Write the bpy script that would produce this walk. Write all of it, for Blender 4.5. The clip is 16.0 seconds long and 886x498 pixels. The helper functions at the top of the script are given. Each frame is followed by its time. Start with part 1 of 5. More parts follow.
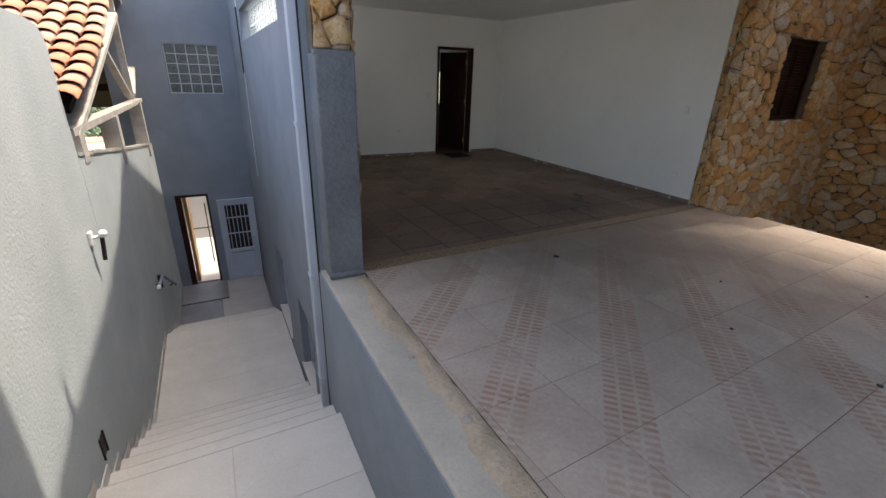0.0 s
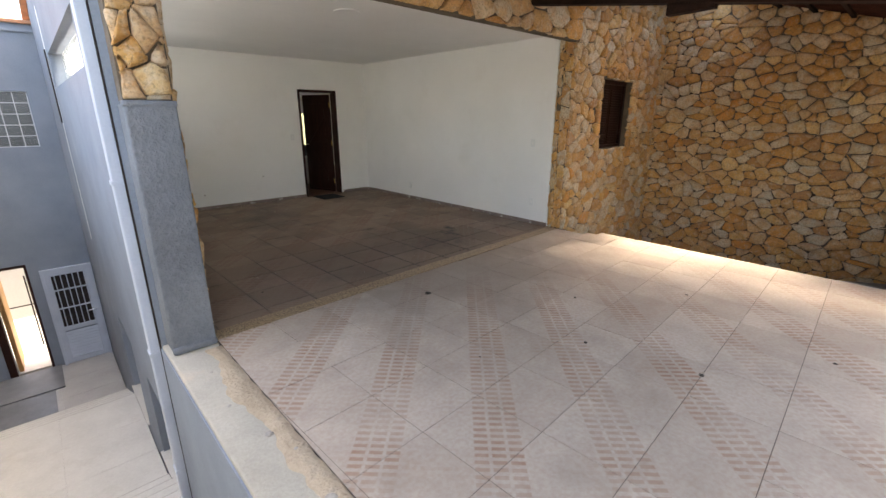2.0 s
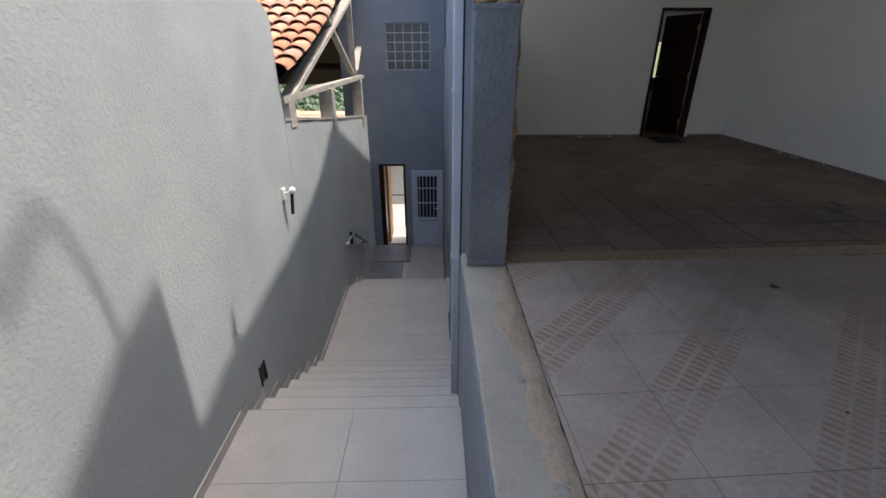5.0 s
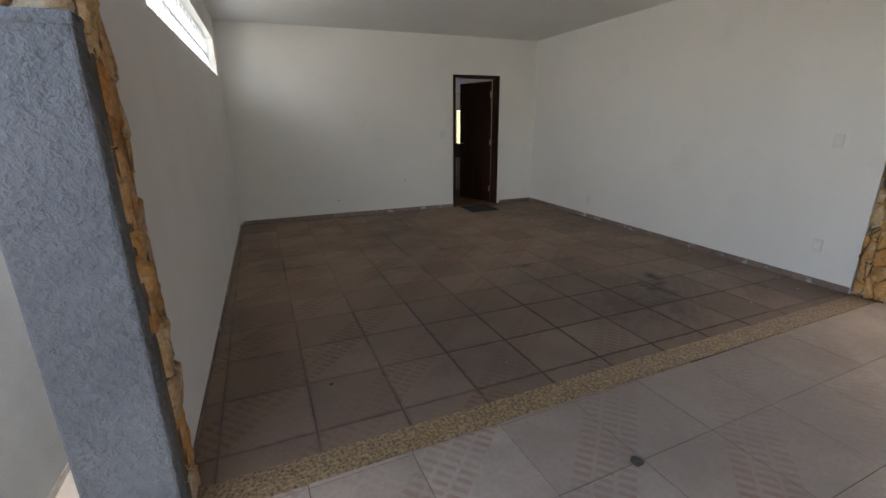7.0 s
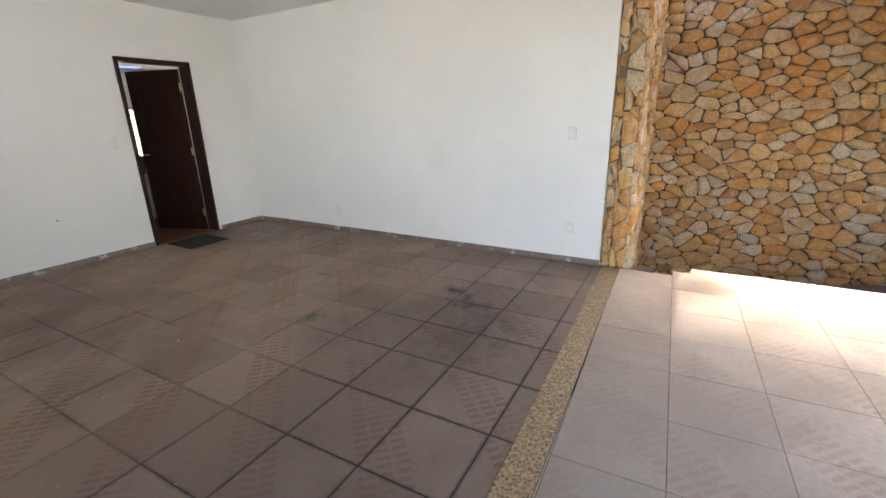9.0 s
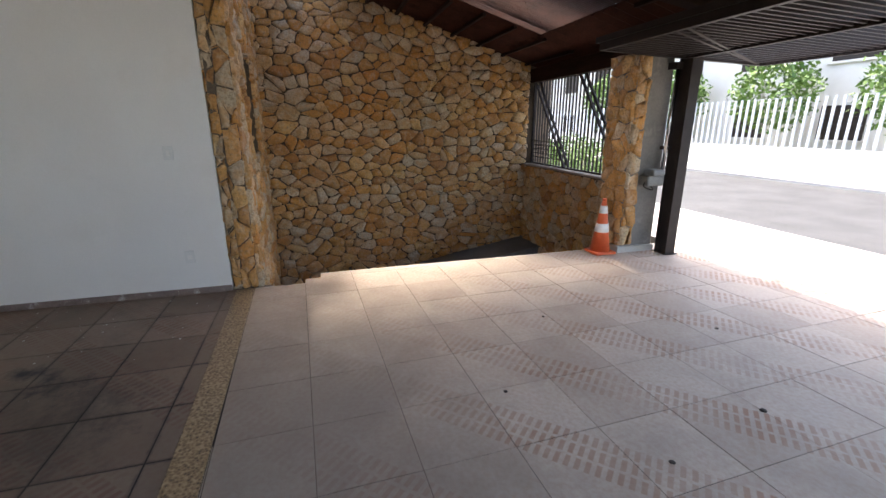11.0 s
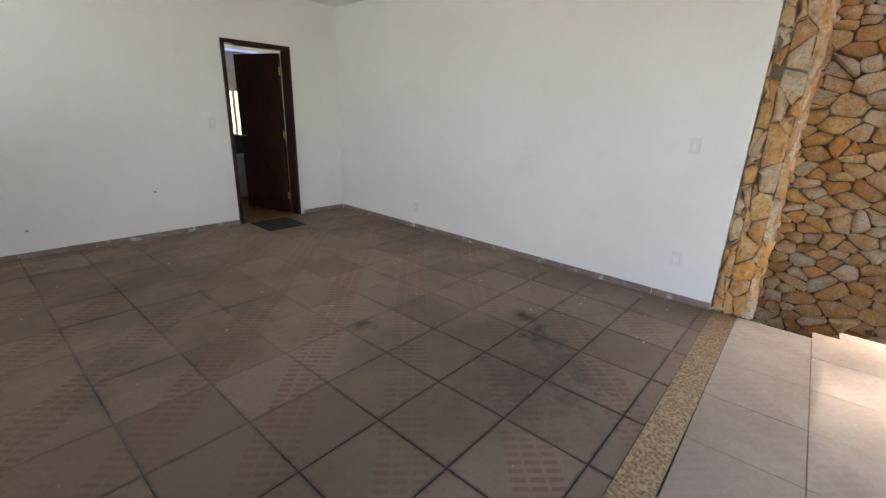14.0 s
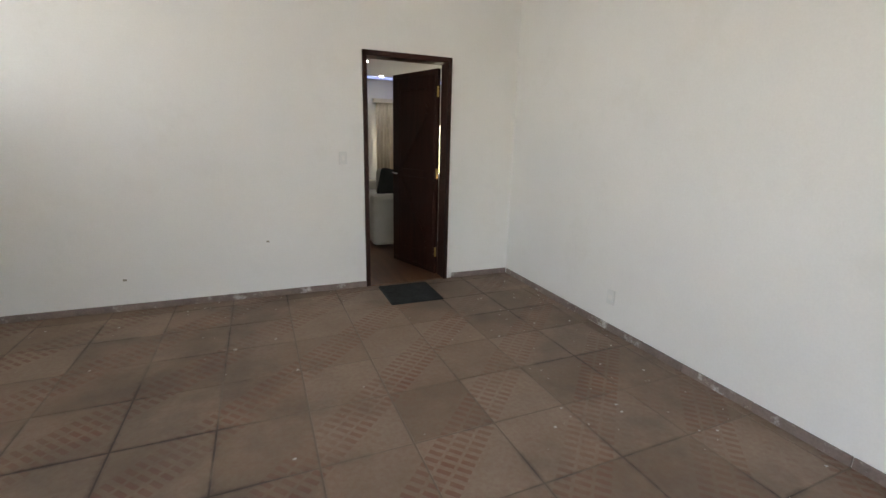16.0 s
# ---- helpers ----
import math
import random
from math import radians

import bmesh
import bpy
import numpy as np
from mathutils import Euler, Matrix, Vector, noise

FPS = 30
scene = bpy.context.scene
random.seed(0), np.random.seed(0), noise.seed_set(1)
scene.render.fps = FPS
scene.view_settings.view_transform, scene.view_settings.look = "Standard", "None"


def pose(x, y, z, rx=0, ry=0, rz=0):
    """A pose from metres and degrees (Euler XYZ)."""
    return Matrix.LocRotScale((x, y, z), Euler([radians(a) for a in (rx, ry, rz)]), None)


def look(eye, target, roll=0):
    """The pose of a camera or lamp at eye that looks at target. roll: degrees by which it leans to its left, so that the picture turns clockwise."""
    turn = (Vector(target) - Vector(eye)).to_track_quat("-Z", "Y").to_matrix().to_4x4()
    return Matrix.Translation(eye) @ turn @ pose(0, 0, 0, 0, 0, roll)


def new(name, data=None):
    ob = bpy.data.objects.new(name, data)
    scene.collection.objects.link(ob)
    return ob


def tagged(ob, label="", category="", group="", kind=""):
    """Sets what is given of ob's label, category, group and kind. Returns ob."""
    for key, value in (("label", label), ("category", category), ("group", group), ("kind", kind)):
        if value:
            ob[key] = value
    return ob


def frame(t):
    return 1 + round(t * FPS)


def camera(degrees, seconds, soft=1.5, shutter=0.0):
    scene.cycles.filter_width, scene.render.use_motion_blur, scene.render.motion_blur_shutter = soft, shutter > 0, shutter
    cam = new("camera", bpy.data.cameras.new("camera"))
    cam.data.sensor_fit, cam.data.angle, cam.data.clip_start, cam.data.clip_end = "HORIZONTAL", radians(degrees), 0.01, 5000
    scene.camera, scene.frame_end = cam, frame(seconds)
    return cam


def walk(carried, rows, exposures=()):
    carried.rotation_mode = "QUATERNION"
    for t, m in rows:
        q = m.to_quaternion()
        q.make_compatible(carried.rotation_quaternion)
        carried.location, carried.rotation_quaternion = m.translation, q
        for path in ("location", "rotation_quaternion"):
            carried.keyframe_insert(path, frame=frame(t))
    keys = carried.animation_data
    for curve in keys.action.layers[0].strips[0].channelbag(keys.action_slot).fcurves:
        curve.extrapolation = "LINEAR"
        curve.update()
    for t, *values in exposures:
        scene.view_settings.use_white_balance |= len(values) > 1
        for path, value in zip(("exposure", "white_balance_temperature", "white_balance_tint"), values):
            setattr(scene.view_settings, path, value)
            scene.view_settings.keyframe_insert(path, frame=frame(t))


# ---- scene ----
cam = camera(91.5, 16.0)
EXPOSURES = [(t, e, k, 12) for t, e, k in ((0.0, 2.1, 6900), (0.5, 2.18, 7300), (1.0, 2.45, 7600), (1.5, 2.82, 7700), (2.0, 3.25, 7600), (2.5, 3.25, 7100), (3.2, 2.78, 6600), (5.3, 1.70, 6500), (5.5, 1.78, 6500), (6.0, 1.92, 6800), (6.5, 2.5, 7100), (7.0, 3.05, 7300), (7.5, 3.65, 7400), (8.5, 4.2, 7150), (9.7, 4.1, 7000), (10.5, 3.2, 6900), (11.0, 2.85, 6800), (11.8, 2.95, 6750), (12.5, 3.15, 6800), (13.0, 3.42, 6900), (14.0, 3.88, 7050), (15.0, 4.22, 7200), (16.0, 4.08, 7300))]
PATH = [
    (0, (-1.008, -2.764, 1.589), (-0.13, -1.127, 0.848), 1.8),
    (0.5, (-0.899, -2.787, 1.608), (0.363, -1.362, 0.996), 1.1),
    (1, (-0.805, -2.879, 1.687), (0.747, -1.73, 1.166), 1.0),
    (1.5, (-0.79, -2.897, 1.691), (0.792, -1.788, 1.174), 0.8),
    (2, (-0.76, -2.813, 1.649), (0.545, -1.416, 1.062), 0.1),
    (2.5, (-0.771, -2.789, 1.681), (-0.042, -1.017, 1.111), 1.3),
    (3, (-0.797, -2.764, 1.628), (-0.583, -0.915, 0.895), -1.0),
    (3.2, (-0.811, -2.747, 1.595), (-0.72, -0.92, 0.784), -1.5),
    (4.25, (-0.66, -2.57, 1.535), (-0.86, -0.77, 0.70), -1.0),
    (5.3, (-0.399, -2.284, 1.462), (-0.149, -0.48, 0.635), -0.5),
    (5.5, (-0.256, -2.154, 1.497), (0.158, -0.386, 0.658), -1.1),
    (6, (0.03, -1.786, 1.443), (0.709, 0.005, 0.867), -1.0),
    (6.5, (0.264, -1.397, 1.452), (0.94, 0.404, 0.903), -1.0),
    (7, (0.423, -1.005, 1.459), (1.131, 0.776, 0.887), -0.5),
    (7.5, (0.537, -0.553, 1.454), (1.43, 1.16, 0.935), -0.8),
    (8, (0.651, -0.151, 1.446), (1.685, 1.486, 0.944), -0.9),
    (8.5, (0.669, 0.115, 1.425), (1.912, 1.584, 0.88), -0.5),
    (9, (0.684, 0.222, 1.461), (2.337, 1.178, 0.867), -1.5),
    (9.5, (0.725, 0.142, 1.461), (2.568, 0.658, 0.879), -1.1),
    (9.7, (0.75, 0.133, 1.44), (2.644, 0.433, 0.873), -0.8),
    (10.75, (0.765, 0.06, 1.475), (2.605, -0.5, 0.92), -0.2),
    (11.8, (0.754, -0.018, 1.502), (2.672, -0.101, 0.944), 0.3),
    (12, (0.762, -0.006, 1.495), (2.683, 0.052, 0.94), 0.4),
    (12.5, (0.768, 0.042, 1.508), (2.639, 0.479, 0.956), 0.3),
    (13, (0.789, 0.097, 1.501), (2.525, 0.93, 0.961), 0.3),
    (13.5, (0.862, 0.162, 1.481), (2.435, 1.246, 0.892), -0.0),
    (14, (1.115, 0.393, 1.455), (2.537, 1.661, 0.846), 1.9),
    (14.5, (1.449, 0.673, 1.42), (2.717, 2.098, 0.821), -0.2),
    (15, (1.848, 0.988, 1.405), (2.849, 2.601, 0.774), 0.2),
    (15.5, (2.186, 1.413, 1.421), (3.109, 3.105, 0.889), 2.6),
    (16, (2.521, 1.854, 1.417), (3.255, 3.649, 0.928), 1.4),
]
walk(cam, [(t, look(eye, target, roll)) for t, eye, target, roll in PATH], EXPOSURES)

# ---- world and sun ----
world = bpy.data.worlds.new("world")
scene.world = world
world.use_nodes = True
wn = world.node_tree
sky = wn.nodes.new("ShaderNodeTexSky")
sky.sky_type = "NISHITA"
sky.sun_disc = False
sky.sun_elevation = radians(68.7)
sky.sun_rotation = radians(90)
sky.dust_density = 4.0
wn.links.new(sky.outputs[0], wn.nodes["Background"].inputs[0])
wn.nodes["Background"].inputs[1].default_value = 0.15
sun = new("sun", bpy.data.lights.new("sun", "SUN"))
sun.data.energy, sun.data.angle, sun.data.color = 1.55, radians(1.0), (1.0, 0.95, 0.87)
sun.matrix_world = look((0, 0, 0), (-0.39, 0.0, -1.0))


def daylight(name, eye, target, w, h, watts):
    """An area lamp in an opening, in place of the sky's light that comes through it."""
    ob = new(name, bpy.data.lights.new(name, "AREA"))
    ob.data.shape, ob.data.size, ob.data.size_y = "RECTANGLE", w, h
    ob.data.energy, ob.data.color = watts, (0.95, 0.98, 1.0)
    ob.matrix_world = look(eye, target)


daylight("glass_strip_daylight", (-0.30, 3.65, 2.24), (1.0, 3.65, 2.0), 3.7, 0.40, 2.7)
daylight("living_window_daylight", (5.72, 11.3, 1.2), (5.0, 8.0, 0.9), 1.8, 1.1, 1.1)


# ---- materials ----
def material(name):
    m = bpy.data.materials.new(name)
    m.use_nodes = True
    return m, m.node_tree, m.node_tree.nodes["Principled BSDF"]


def node(nt, kind, **values):
    n = nt.nodes.new(kind)
    for k, v in values.items():
        n.inputs[k].default_value = v
    return n


def math_node(nt, op, a, b=None, clamp=False):
    n = nt.nodes.new("ShaderNodeMath")
    n.operation = op
    n.use_clamp = clamp
    for i, v in enumerate((a, b)):
        if v is None:
            continue
        if isinstance(v, (int, float)):
            n.inputs[i].default_value = v
        else:
            nt.links.new(v, n.inputs[i])
    return n.outputs[0]


def mix(nt, fac, a, b):
    n = nt.nodes.new("ShaderNodeMix")
    n.data_type = "RGBA"
    for sock, v in ((n.inputs[0], fac), (n.inputs[6], a), (n.inputs[7], b)):
        if isinstance(v, (int, float)):
            sock.default_value = v
        elif isinstance(v, tuple):
            sock.default_value = (*v, 1)
        else:
            nt.links.new(v, sock)
    return n.outputs[2]


def ramp(nt, fac, stops):
    n = nt.nodes.new("ShaderNodeValToRGB")
    el = n.color_ramp.elements
    while len(el) < len(stops):
        el.new(0.5)
    for e, (p, c) in zip(el, stops):
        e.position = p
        e.color = (*c, 1) if isinstance(c, tuple) else (c, c, c, 1)
    nt.links.new(fac, n.inputs[0])
    return n.outputs[0]


def position(nt):
    return nt.nodes.new("ShaderNodeNewGeometry").outputs["Position"]


def noise_tex(nt, scale, detail=4.0, rough=0.55, vec=None, stretch=None):
    n = node(nt, "ShaderNodeTexNoise", Scale=scale, Detail=detail, Roughness=rough)
    v = vec or position(nt)
    if stretch:
        mp = nt.nodes.new("ShaderNodeMapping")
        mp.inputs["Scale"].default_value = stretch
        nt.links.new(v, mp.inputs[0])
        v = mp.outputs[0]
    nt.links.new(v, n.inputs["Vector"])
    return n.outputs["Fac"]


def bump(nt, bsdf, height, strength=0.3, dist=0.01):
    b = node(nt, "ShaderNodeBump", Strength=strength, Distance=dist)
    nt.links.new(height, b.inputs["Height"])
    nt.links.new(b.outputs[0], bsdf.inputs["Normal"])


def surface(name, dark, light, scale=3.0, rough=0.7, grain=60.0, relief=0.2, dist=0.004, metal=0.0, stain=None, stretch=None, spec=0.4):
    """A mottled surface: two tones at a coarse and a fine scale, with fine relief."""
    m, nt, b = material(name)
    coarse = noise_tex(nt, scale, 5, 0.6, stretch=stretch)
    fine = noise_tex(nt, grain, 3, 0.6, stretch=stretch)
    both = math_node(nt, "ADD", math_node(nt, "MULTIPLY", coarse, 0.65), math_node(nt, "MULTIPLY", fine, 0.35))
    col = mix(nt, ramp(nt, both, [(0.32, 0.0), (0.68, 1.0)]), dark, light)
    if stain:
        blot = ramp(nt, noise_tex(nt, stain[1], 6, 0.7), [(0.56, 0.0), (0.72, 1.0)])
        col = mix(nt, math_node(nt, "MULTIPLY", blot, stain[2]), col, stain[0])
    nt.links.new(col, b.inputs["Base Color"])
    b.inputs["Metallic"].default_value = metal
    b.inputs["Specular IOR Level"].default_value = spec
    r = math_node(nt, "ADD", math_node(nt, "MULTIPLY", fine, 0.2), rough - 0.1, clamp=True)
    nt.links.new(r, b.inputs["Roughness"])
    bump(nt, b, fine, relief, dist)
    return m


WHITE = surface("white_wall_paint", (0.72, 0.712, 0.69), (0.80, 0.793, 0.772), 0.8, 0.75, 90, 0.12, 0.002, stain=((0.62, 0.60, 0.55), 1.4, 0.25))
CEIL = surface("ceiling_paint", (0.74, 0.74, 0.73), (0.82, 0.82, 0.81), 1.0, 0.8, 60, 0.08, 0.002)
PIERGREY = surface("grey_stucco", (0.112, 0.122, 0.134), (0.205, 0.219, 0.232), 1.5, 0.9, 34, 1.0, 0.020)
BLUE = surface("blue_grey_rough_plaster", (0.178, 0.202, 0.238), (0.255, 0.284, 0.324), 1.5, 0.85, 55, 0.75, 0.006)
GREY = surface("light_grey_rough_plaster", (0.32, 0.35, 0.345), (0.44, 0.475, 0.465), 1.2, 0.88, 40, 0.55, 0.009)
BARE = surface("bare_render", (0.15, 0.14, 0.125), (0.27, 0.25, 0.22), 2.5, 0.9, 45, 0.5, 0.006, stain=((0.42, 0.40, 0.36), 3.0, 0.6))
LEDGE = surface("smooth_grey_mortar", (0.33, 0.305, 0.25), (0.48, 0.44, 0.36), 2.2, 0.9, 60, 0.6, 0.008, stain=((0.54, 0.44, 0.32), 2.6, 0.8))
CRUST = surface("sandy_crumbling_mortar", (0.34, 0.265, 0.18), (0.56, 0.45, 0.32), 5.0, 0.95, 45, 1.0, 0.02, stain=((0.24, 0.21, 0.17), 5.0, 0.7))
CONCRETE = surface("worn_concrete", (0.27, 0.25, 0.22), (0.45, 0.41, 0.35), 3.0, 0.85, 45, 0.5, 0.006, stain=((0.16, 0.15, 0.13), 4.0, 0.6))
MORTAR = surface("dark_mortar", (0.075, 0.058, 0.041), (0.19, 0.147, 0.104), 4.0, 0.9, 60, 0.6, 0.008)
STAIR = surface("cream_porcelain_tile", (0.41, 0.395, 0.355), (0.50, 0.485, 0.44), 2.5, 0.45, 40, 0.06, 0.001, stain=((0.36, 0.33, 0.28), 2.0, 0.5))
STAIRGROUT = surface("cream_grout", (0.34, 0.325, 0.285), (0.42, 0.405, 0.36), 3.0, 0.9, 50, 0.3, 0.003)
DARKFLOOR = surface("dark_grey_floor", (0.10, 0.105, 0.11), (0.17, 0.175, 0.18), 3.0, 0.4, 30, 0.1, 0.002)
LOWER = surface("grey_lower_floor", (0.30, 0.295, 0.28), (0.40, 0.39, 0.365), 2.0, 0.5, 30, 0.1, 0.002)
WOOD = surface("dark_varnished_wood", (0.013, 0.0045, 0.0035), (0.042, 0.013, 0.008), 5.0, 0.40, 70, 0.25, 0.003, stretch=(3, 3, 0.35), spec=0.22)
BEAMWOOD = surface("dark_beam_wood", (0.014, 0.0075, 0.006), (0.04, 0.02, 0.014), 5.0, 0.75, 60, 0.3, 0.003, stretch=(0.5, 3, 3), spec=0.12)
OLDWOOD = surface("weathered_timber", (0.30, 0.27, 0.23), (0.52, 0.48, 0.42), 6.0, 0.85, 50, 0.4, 0.004)
METAL = surface("painted_dark_steel", (0.014, 0.010, 0.009), (0.032, 0.023, 0.020), 6.0, 0.55, 80, 0.1, 0.001, spec=0.25)
DULLMETAL = surface("dull_cast_metal", (0.13, 0.135, 0.13), (0.22, 0.225, 0.215), 8.0, 0.55, 60, 0.2, 0.002, spec=0.4)
ALU = surface("grey_painted_aluminium", (0.40, 0.44, 0.50), (0.50, 0.54, 0.60), 3.0, 0.4, 60, 0.05, 0.001)
PIPE = surface("pale_grey_pvc", (0.58, 0.60, 0.63), (0.68, 0.70, 0.72), 3.0, 0.45, 40, 0.06, 0.001)
PLASTIC = surface("white_plastic", (0.72, 0.71, 0.68), (0.78, 0.77, 0.74), 3.0, 0.4, 60, 0.02, 0.001)
SPECK = surface("dried_white_paint", (0.42, 0.40, 0.37), (0.66, 0.64, 0.60), 9.0, 0.7, 60, 0.1, 0.001)
AGED = surface("greyed_plastic", (0.66, 0.665, 0.65), (0.72, 0.72, 0.70), 3.0, 0.45, 60, 0.02, 0.001)
ORANGE = surface("orange_cone_rubber", (0.60, 0.10, 0.035), (0.75, 0.15, 0.05), 6.0, 0.5, 60, 0.1, 0.001, stain=((0.25, 0.08, 0.05), 8.0, 0.5))
BANDWHITE = surface("white_reflective_band", (0.62, 0.62, 0.60), (0.78, 0.78, 0.76), 8.0, 0.4, 60, 0.05, 0.001)
MATRUBBER = surface("black_door_mat", (0.010, 0.011, 0.012), (0.03, 0.032, 0.034), 8.0, 0.9, 220, 0.9, 0.006)
BRASS = surface("brass", (0.45, 0.30, 0.10), (0.60, 0.42, 0.16), 8.0, 0.35, 60, 0.05, 0.001, metal=1.0)
CHROME = surface("chrome", (0.55, 0.55, 0.55), (0.65, 0.65, 0.65), 8.0, 0.2, 60, 0.02, 0.001, metal=1.0)
WOODFLOOR = surface("brown_wood_floor", (0.10, 0.045, 0.022), (0.22, 0.10, 0.05), 4.0, 0.35, 40, 0.1, 0.001, stretch=(4, 0.4, 1))
FABRIC = surface("light_grey_upholstery", (0.42, 0.41, 0.38), (0.52, 0.50, 0.47), 5.0, 0.9, 120, 0.3, 0.002)
CUSHION = surface("dark_cushion_fabric", (0.03, 0.035, 0.035), (0.07, 0.075, 0.07), 5.0, 0.9, 120, 0.3, 0.002)
CURTAIN = surface("cream_curtain", (0.62, 0.56, 0.45), (0.74, 0.68, 0.56), 4.0, 0.9, 80, 0.2, 0.002)
ORANGEWOOD = surface("honey_wood", (0.42, 0.20, 0.06), (0.60, 0.32, 0.11), 4.0, 0.5, 50, 0.1, 0.002, stretch=(3, 3, 0.4))
ASPHALT = surface("asphalt", (0.035, 0.035, 0.036), (0.07, 0.07, 0.07), 1.0, 0.9, 90, 0.5, 0.006)
SIDEWALK = surface("pale_concrete_pavement", (0.32, 0.305, 0.28), (0.44, 0.42, 0.39), 1.0, 0.85, 50, 0.3, 0.004)
SOIL = surface("earth_and_grass", (0.07, 0.07, 0.03), (0.13, 0.14, 0.05), 0.8, 0.95, 20, 0.6, 0.02)
FACADE = surface("pale_facade_plaster", (0.52, 0.50, 0.47), (0.63, 0.61, 0.575), 0.8, 0.85, 30, 0.2, 0.004)


def granite():
    m, nt, b = material("golden_granite")
    a = noise_tex(nt, 55, 5, 0.75)
    v = node(nt, "ShaderNodeTexVoronoi", Scale=65.0)
    nt.links.new(position(nt), v.inputs["Vector"])
    speck = math_node(nt, "ADD", math_node(nt, "MULTIPLY", a, 0.7), math_node(nt, "MULTIPLY", v.outputs["Distance"], 0.4))
    col = ramp(nt, speck, [(0.36, (0.05, 0.03, 0.016)), (0.45, (0.15, 0.095, 0.046)), (0.58, (0.26, 0.175, 0.09)), (0.75, (0.36, 0.265, 0.155))])
    nt.links.new(col, b.inputs["Base Color"])
    b.inputs["Roughness"].default_value = 0.45
    bump(nt, b, a, 0.15, 0.002)
    return m


GRANITE = granite()


def stone_material():
    m, nt, b = material("rough_ochre_and_grey_stone")
    r = nt.nodes.new("ShaderNodeObjectInfo").outputs["Random"]
    isl = nt.nodes.new("ShaderNodeNewGeometry").outputs["Random Per Island"]
    seed = math_node(nt, "FRACT", math_node(nt, "ADD", r, isl))
    base = ramp(nt, seed, [(0.0, (0.661, 0.283, 0.065)), (0.14, (0.708, 0.389, 0.124)), (0.28, (0.448, 0.218, 0.083)), (0.42, (0.779, 0.507, 0.212)), (0.54, (0.555, 0.472, 0.342)), (0.66, (0.732, 0.590, 0.401)), (0.78, (0.684, 0.342, 0.094)), (0.9, (0.590, 0.496, 0.366)), (1.0, (0.614, 0.354, 0.142))])
    big = noise_tex(nt, 7, 6, 0.65)
    fine = noise_tex(nt, 42, 5, 0.7)
    rust = ramp(nt, big, [(0.44, 0.0), (0.60, 1.0)])
    col = mix(nt, math_node(nt, "MULTIPLY", rust, 0.55), base, (0.56, 0.27, 0.07))
    pale = ramp(nt, noise_tex(nt, 13, 5, 0.65), [(0.50, 0.0), (0.64, 1.0)])
    col = mix(nt, math_node(nt, "MULTIPLY", pale, 0.42), col, (0.66, 0.56, 0.42))
    col = mix(nt, ramp(nt, fine, [(0.32, 0.6), (0.52, 0.0)]), col, (0.17, 0.10, 0.05))
    nt.links.new(col, b.inputs["Base Color"])
    b.inputs["Roughness"].default_value = 0.8
    bump(nt, b, math_node(nt, "ADD", big, math_node(nt, "MULTIPLY", fine, 0.6)), 0.95, 0.03)
    return m


STONE = stone_material()


GARAGE_TURN = 0.016                                 # the garage tiles lie slightly askew


def trodden(nt, x, y):
    """How much black dirt lies in the joints: most at the front of the garage, in patches further in."""
    dx = math_node(nt, "DIVIDE", math_node(nt, "SUBTRACT", x, 2.4), 2.1)
    dy = math_node(nt, "DIVIDE", math_node(nt, "SUBTRACT", y, 1.3), 1.15)
    d = math_node(nt, "SQRT", math_node(nt, "ADD", math_node(nt, "MULTIPLY", dx, dx), math_node(nt, "MULTIPLY", dy, dy)))
    n = math_node(nt, "MULTIPLY", math_node(nt, "SUBTRACT", noise_tex(nt, 1.1, 4, 0.6), 0.5), 2.4)
    front = math_node(nt, "ADD", math_node(nt, "SUBTRACT", 1.5, d), n, clamp=True)
    patch = ramp(nt, noise_tex(nt, 0.8, 4, 0.6), [(0.50, 0.06), (0.60, 0.7)])
    return math_node(nt, "MAXIMUM", front, patch)


def grout_in_material():
    m, nt, b = material("patchy_dark_grout")
    sep = nt.nodes.new("ShaderNodeSeparateXYZ")
    nt.links.new(position(nt), sep.inputs[0])
    clean = mix(nt, noise_tex(nt, 30, 3, 0.6), (0.15, 0.11, 0.085), (0.24, 0.185, 0.145))
    nt.links.new(mix(nt, trodden(nt, sep.outputs[0], sep.outputs[1]), clean, (0.014, 0.012, 0.011)), b.inputs["Base Color"])
    b.inputs["Roughness"].default_value = 0.9
    return m


